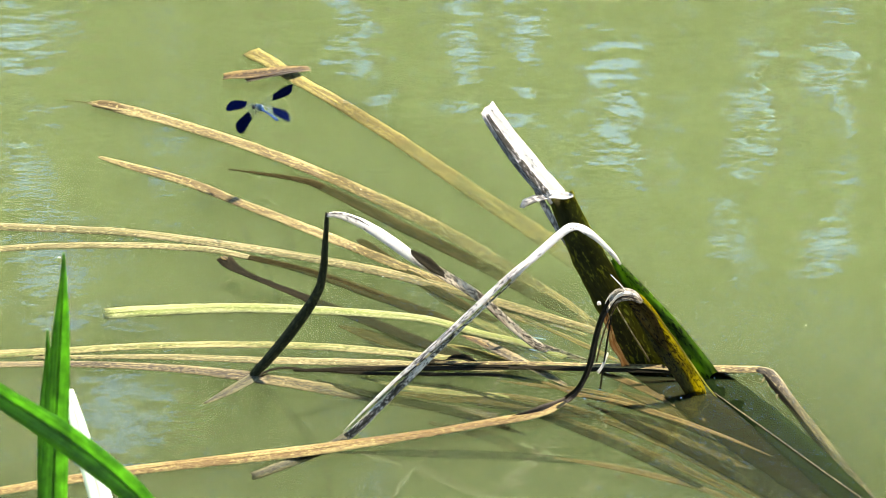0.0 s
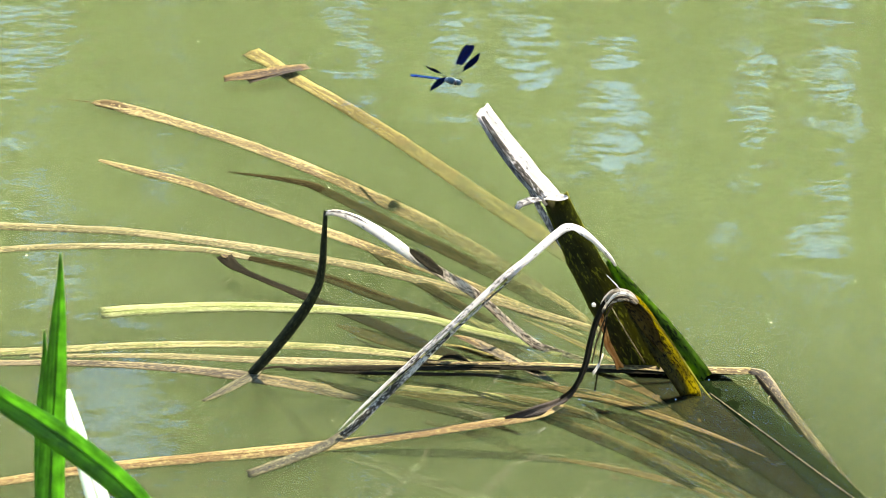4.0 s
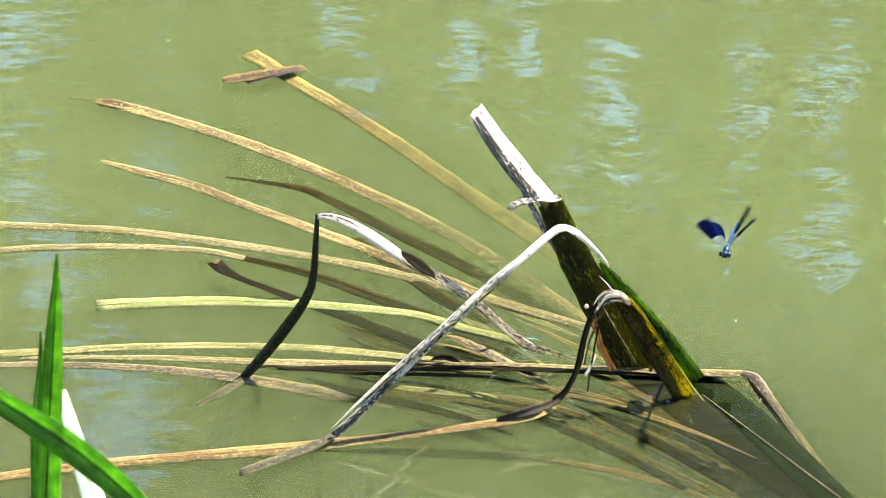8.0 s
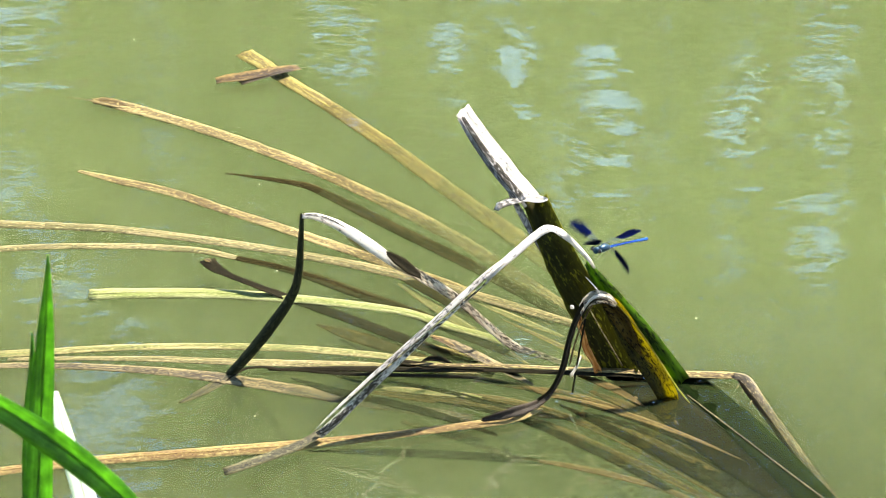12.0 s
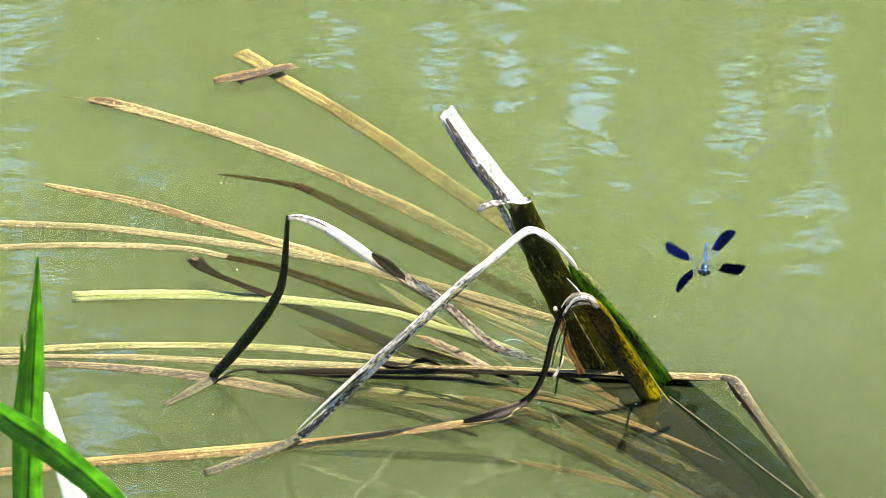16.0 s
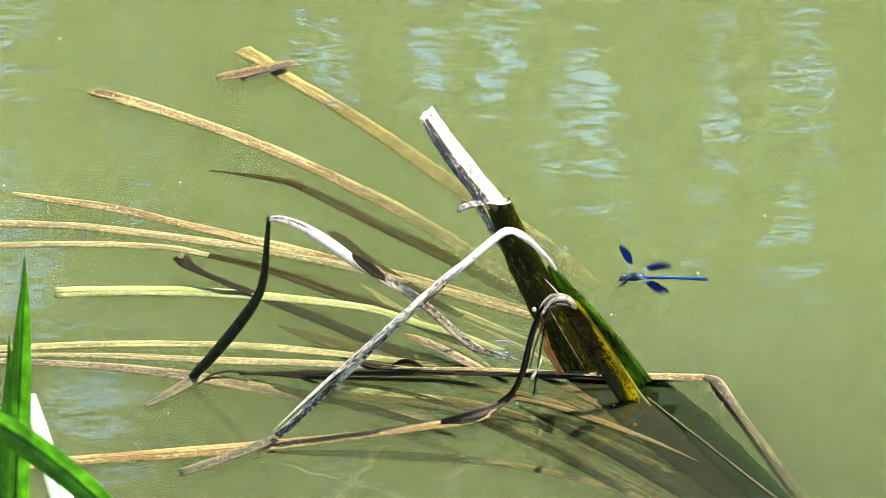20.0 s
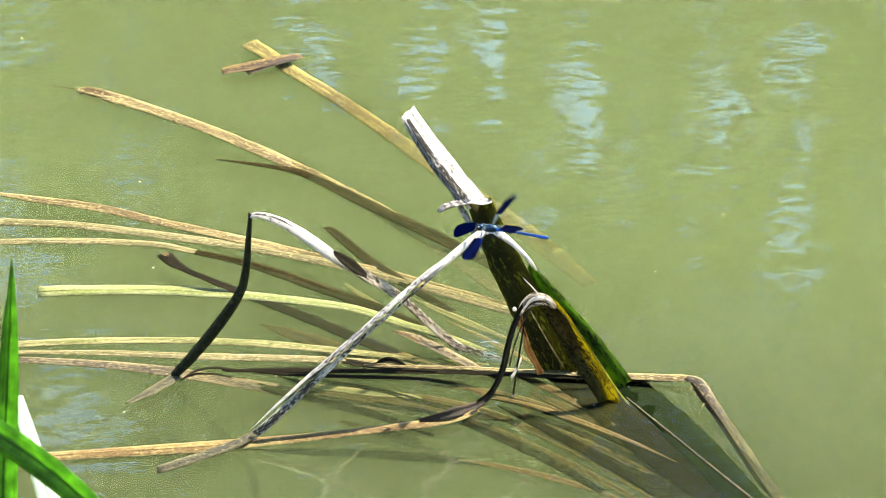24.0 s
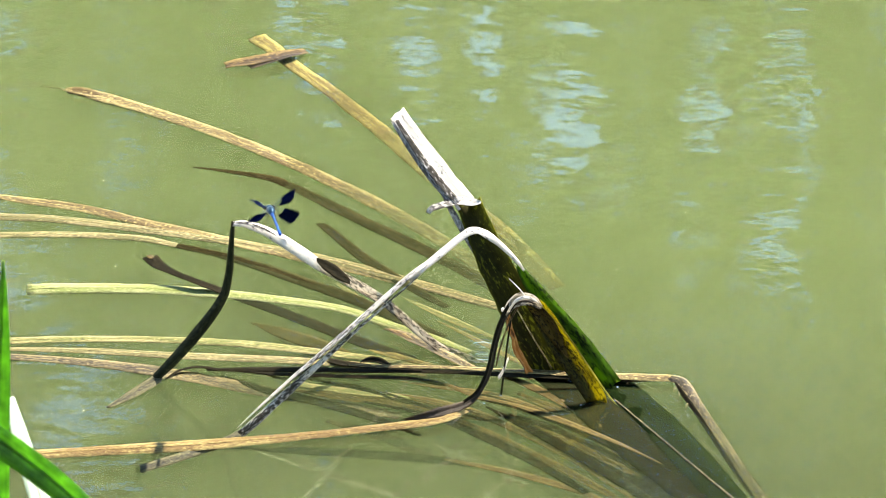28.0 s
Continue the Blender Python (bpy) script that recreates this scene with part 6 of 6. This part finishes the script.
    walk(leaf_j, [(0, pose(0.0496, -0.1103, 0, 0, 0, 0)), (1.5, pose(0.0503, -0.1099, 0, -0.58, 0.13, 0.05)), (3.5, pose(0.0507, -0.1096, 0, -0.44, -0.05, -0.52)), (5.5, pose(0.0491, -0.1097, 0, -0.48, 0.15, 0.3)), (7, pose(0.0485, -0.1099, 0, -0.26, 0.02, 0.39)), (8.5, pose(0.0478, -0.1102, 0, 0.51, -0.23, -0.1)), (10, pose(0.0464, -0.1109, 0, 0.84, -0.05, -0.45)), (11.5, pose(0.0457, -0.1109, 0, 0.52, -0.25, -1.44)), (12.5, pose(0.0446, -0.1107, 0, 0.54, 0, -1.5)), (14.5, pose(0.0424, -0.1109, 0, 0.5, 0.58, -0.15)), (16, pose(0.0406, -0.111, 0, 0.84, 0.71, 0.1)), (17.5, pose(0.0391, -0.111, 0, 1.21, 0.86, 0.33)), (19, pose(0.0369, -0.1109, 0, 1.72, 1.19, 0.75)), (20.5, pose(0.0351, -0.1104, 0, 0.84, 1.27, 0.8)), (21.5, pose(0.0339, -0.11, 0, 0.19, 1.21, 0.62)), (23.5, pose(0.0325, -0.1076, 0, 0.2, 1.17, 0.91)), (25, pose(0.0307, -0.1064, 0, 1.09, 1.46, 1.41)), (26.5, pose(0.0289, -0.1077, 0, 2.52, 1.65, 0.91)), (28, pose(0.0272, -0.1089, 0, 3.94, 1.66, 0.09))])
    walk(clump, [(0, pose(0.1236, -0.1481, 0, 0, 0, 0)), (1.5, pose(0.1231, -0.1478, 0, -0.54, 0.23, 0.35)), (3.5, pose(0.1223, -0.1493, 0, -0.99, 0.54, 0.62)), (5.5, pose(0.1214, -0.1515, 0, -1.38, 0.96, 0.85)), (7, pose(0.1204, -0.1517, 0, -1.36, 1.01, 0.56)), (8.5, pose(0.1194, -0.1521, 0, -1.43, 1.15, 0.68)), (10, pose(0.1177, -0.1528, 0, -1.25, 1.4, 0.79)), (11.5, pose(0.1164, -0.1528, 0, -1.42, 1.5, 0.74)), (12.5, pose(0.1157, -0.1527, 0, -1.45, 1.57, 0.73)), (14.5, pose(0.1142, -0.1533, 0, -1.56, 1.45, 0.5)), (16, pose(0.112, -0.1539, 0, -1.37, 1.19, -0.13)), (17.5, pose(0.11, -0.1535, 0, -1.5, 1.29, -0.29)), (19, pose(0.1084, -0.1545, 0, -1.45, 1.2, -0.64)), (20.5, pose(0.1062, -0.1539, 0, -1.4, 0.91, -1.16)), (21.5, pose(0.1049, -0.1534, 0, -1.34, 0.74, -1.7)), (23.5, pose(0.103, -0.1534, 0, -1.67, 0.83, -1.83)), (25, pose(0.1016, -0.1534, 0, -1.64, 0.6, -2.34)), (26.5, pose(0.1008, -0.1532, 0, -1.81, 0.37, -2.84)), (28, pose(0.1005, -0.153, 0, -2.07, -0.5, -4.1))])
    walk(leaf_n, [(0, pose(0.1236, -0.1481, 0, 0, 0, 0)), (1.5, pose(0.1234, -0.147, 0, 0, 0, -0.11)), (3.5, pose(0.1231, -0.148, 0, 0, 0, -0.46)), (5.5, pose(0.1225, -0.1493, 0, 0, 0, -0.8)), (7, pose(0.1214, -0.1493, 0, 0, 0, -1.09)), (8.5, pose(0.1205, -0.1495, 0, 0, 0, -1.15)), (10, pose(0.1188, -0.1499, 0, 0, 0, -1.15)), (11.5, pose(0.1177, -0.1498, 0, 0, 0, -1.46)), (12.5, pose(0.117, -0.1496, 0, 0, 0, -1.53)), (14.5, pose(0.1153, -0.1499, 0, 0, 0, -1.55)), (16, pose(0.1126, -0.1504, 0, 0, 0, -1.66)), (17.5, pose(0.1106, -0.1497, 0, 0, 0, -1.93)), (19, pose(0.109, -0.1509, 0, 0, 0, -2.16)), (20.5, pose(0.1064, -0.1501, 0, 0, 0, -2.16)), (21.5, pose(0.105, -0.1499, 0, 0, 0, -2.52)), (23.5, pose(0.1033, -0.1496, 0, 0, 0, -2.89)), (25, pose(0.1016, -0.1496, 0, 0, 0, -3.05)), (26.5, pose(0.1008, -0.1495, 0, 0, 0, -3.4)), (28, pose(0.1004, -0.1503, 0, 0, 0, -3.93))])
    walk(leaf_l, [(0, pose(-0.1904, -0.2462, 0, 0, 0, 0)), (1.5, pose(-0.1911, -0.2428, 0, 0, 0, -0.79)), (3.5, pose(-0.1925, -0.2396, 0, 0, 0, -1.95)), (5.5, pose(-0.1941, -0.2382, 0, 0, 0, -2.68)), (7, pose(-0.1958, -0.2364, 0, 0, 0, -3.1)), (8.5, pose(-0.1967, -0.2353, 0, 0, 0, -3.54)), (10, pose(-0.1987, -0.2343, 0, 0, 0, -3.91)), (11.5, pose(-0.2001, -0.2322, 0, 0, 0, -4.37)), (12.5, pose(-0.2011, -0.2319, 0, 0, 0, -4.43)), (14.5, pose(-0.2027, -0.2329, 0, 0, 0, -4.08)), (16, pose(-0.2054, -0.2338, 0, 0, 0, -3.78)), (17.5, pose(-0.2081, -0.2315, 0, 0, 0, -4.25)), (19, pose(-0.2102, -0.2308, 0, 0, 0, -4.77)), (20.5, pose(-0.2127, -0.2308, 0, 0, 0, -4.47)), (21.5, pose(-0.2146, -0.2283, 0, 0, 0, -5.02)), (23.5, pose(-0.217, -0.2244, 0, 0, 0, -5.83)), (25, pose(-0.2189, -0.2237, 0, 0, 0, -5.97)), (26.5, pose(-0.22, -0.2213, 0, 0, 0, -6.49)), (28, pose(-0.2199, -0.2203, 0, 0, 0, -6.73))])
    walk(leaf_t, [(0, pose(-0.0234, -0.0235, 0, 0, 0, 0)), (1.5, pose(-0.0231, -0.0232, 0, 0, 0, -0.29)), (3.5, pose(-0.0233, -0.023, 0, 0, 0, -0.66)), (5.5, pose(-0.0238, -0.0227, 0, 0, 0, -1.02)), (7, pose(-0.0235, -0.0225, 0, 0, 0, -1.31)), (8.5, pose(-0.0231, -0.022, 0, 0, 0, -1.51)), (10, pose(-0.0228, -0.0211, 0, 0, 0, -1.5)), (11.5, pose(-0.0218, -0.0201, 0, 0, 0, -1.51)), (12.5, pose(-0.022, -0.0196, 0, 0, 0, -1.49)), (14.5, pose(-0.0222, -0.018, 0, 0, 0, -1.9)), (16, pose(-0.0217, -0.0166, 0, 0, 0, -2.23)), (17.5, pose(-0.021, -0.015, 0, 0, 0, -2.46)), (19, pose(-0.0211, -0.0131, 0, 0, 0, -2.48)), (20.5, pose(-0.0203, -0.0108, 0, 0, 0, -2.62)), (21.5, pose(-0.0191, -0.009, 0, 0, 0, -2.86)), (23.5, pose(-0.0181, -0.0056, 0, 0, 0, -3.27)), (25, pose(-0.0176, -0.0031, 0, 0, 0, -3.57)), (26.5, pose(-0.0176, -0.0011, 0, 0, 0, -3.43)), (28, pose(-0.0176, 0.0009, 0, 0, 0, -3.28))])
    walk(leaf_k, [(0, pose(0.0127, -0.1076, 0)), (7, pose(0.0077, -0.1066, 0)), (10, pose(0.0043, -0.1061, 0)), (18, pose(-0.0004, -0.1043, 0)), (26, pose(0.0019, -0.0961, 0)), (28, pose(0.0011, -0.095, 0))])
    walk(crosspiece, [(t, Matrix.Translation((-0.017, 0.002, 0)) @ pose(0, 0, 0, 0, 0, a) @ Matrix.Translation((0.017, -0.002, 0)))
                      for t, a in ((0, 0), (3, 5.5), (7, 8), (12, 10.5), (18, 13), (23, 15), (28, 17))])
    walk(specks, [(0, pose(0, 0, 0)), (14, pose(-0.06, 0.01, 0)), (28, pose(-0.12, 0.02, 0))])
    walk(water, [(0, pose(0, 0, 0)), (14, pose(-0.21, 0.03, 0)), (28, pose(-0.42, 0.06, 0))])
    walk(fly, [(r[0], flight_pose(*r[1:])) for r in FLIGHT])
    for k in range(4):
        walk(wings[k], wing_rows(k))


motions()
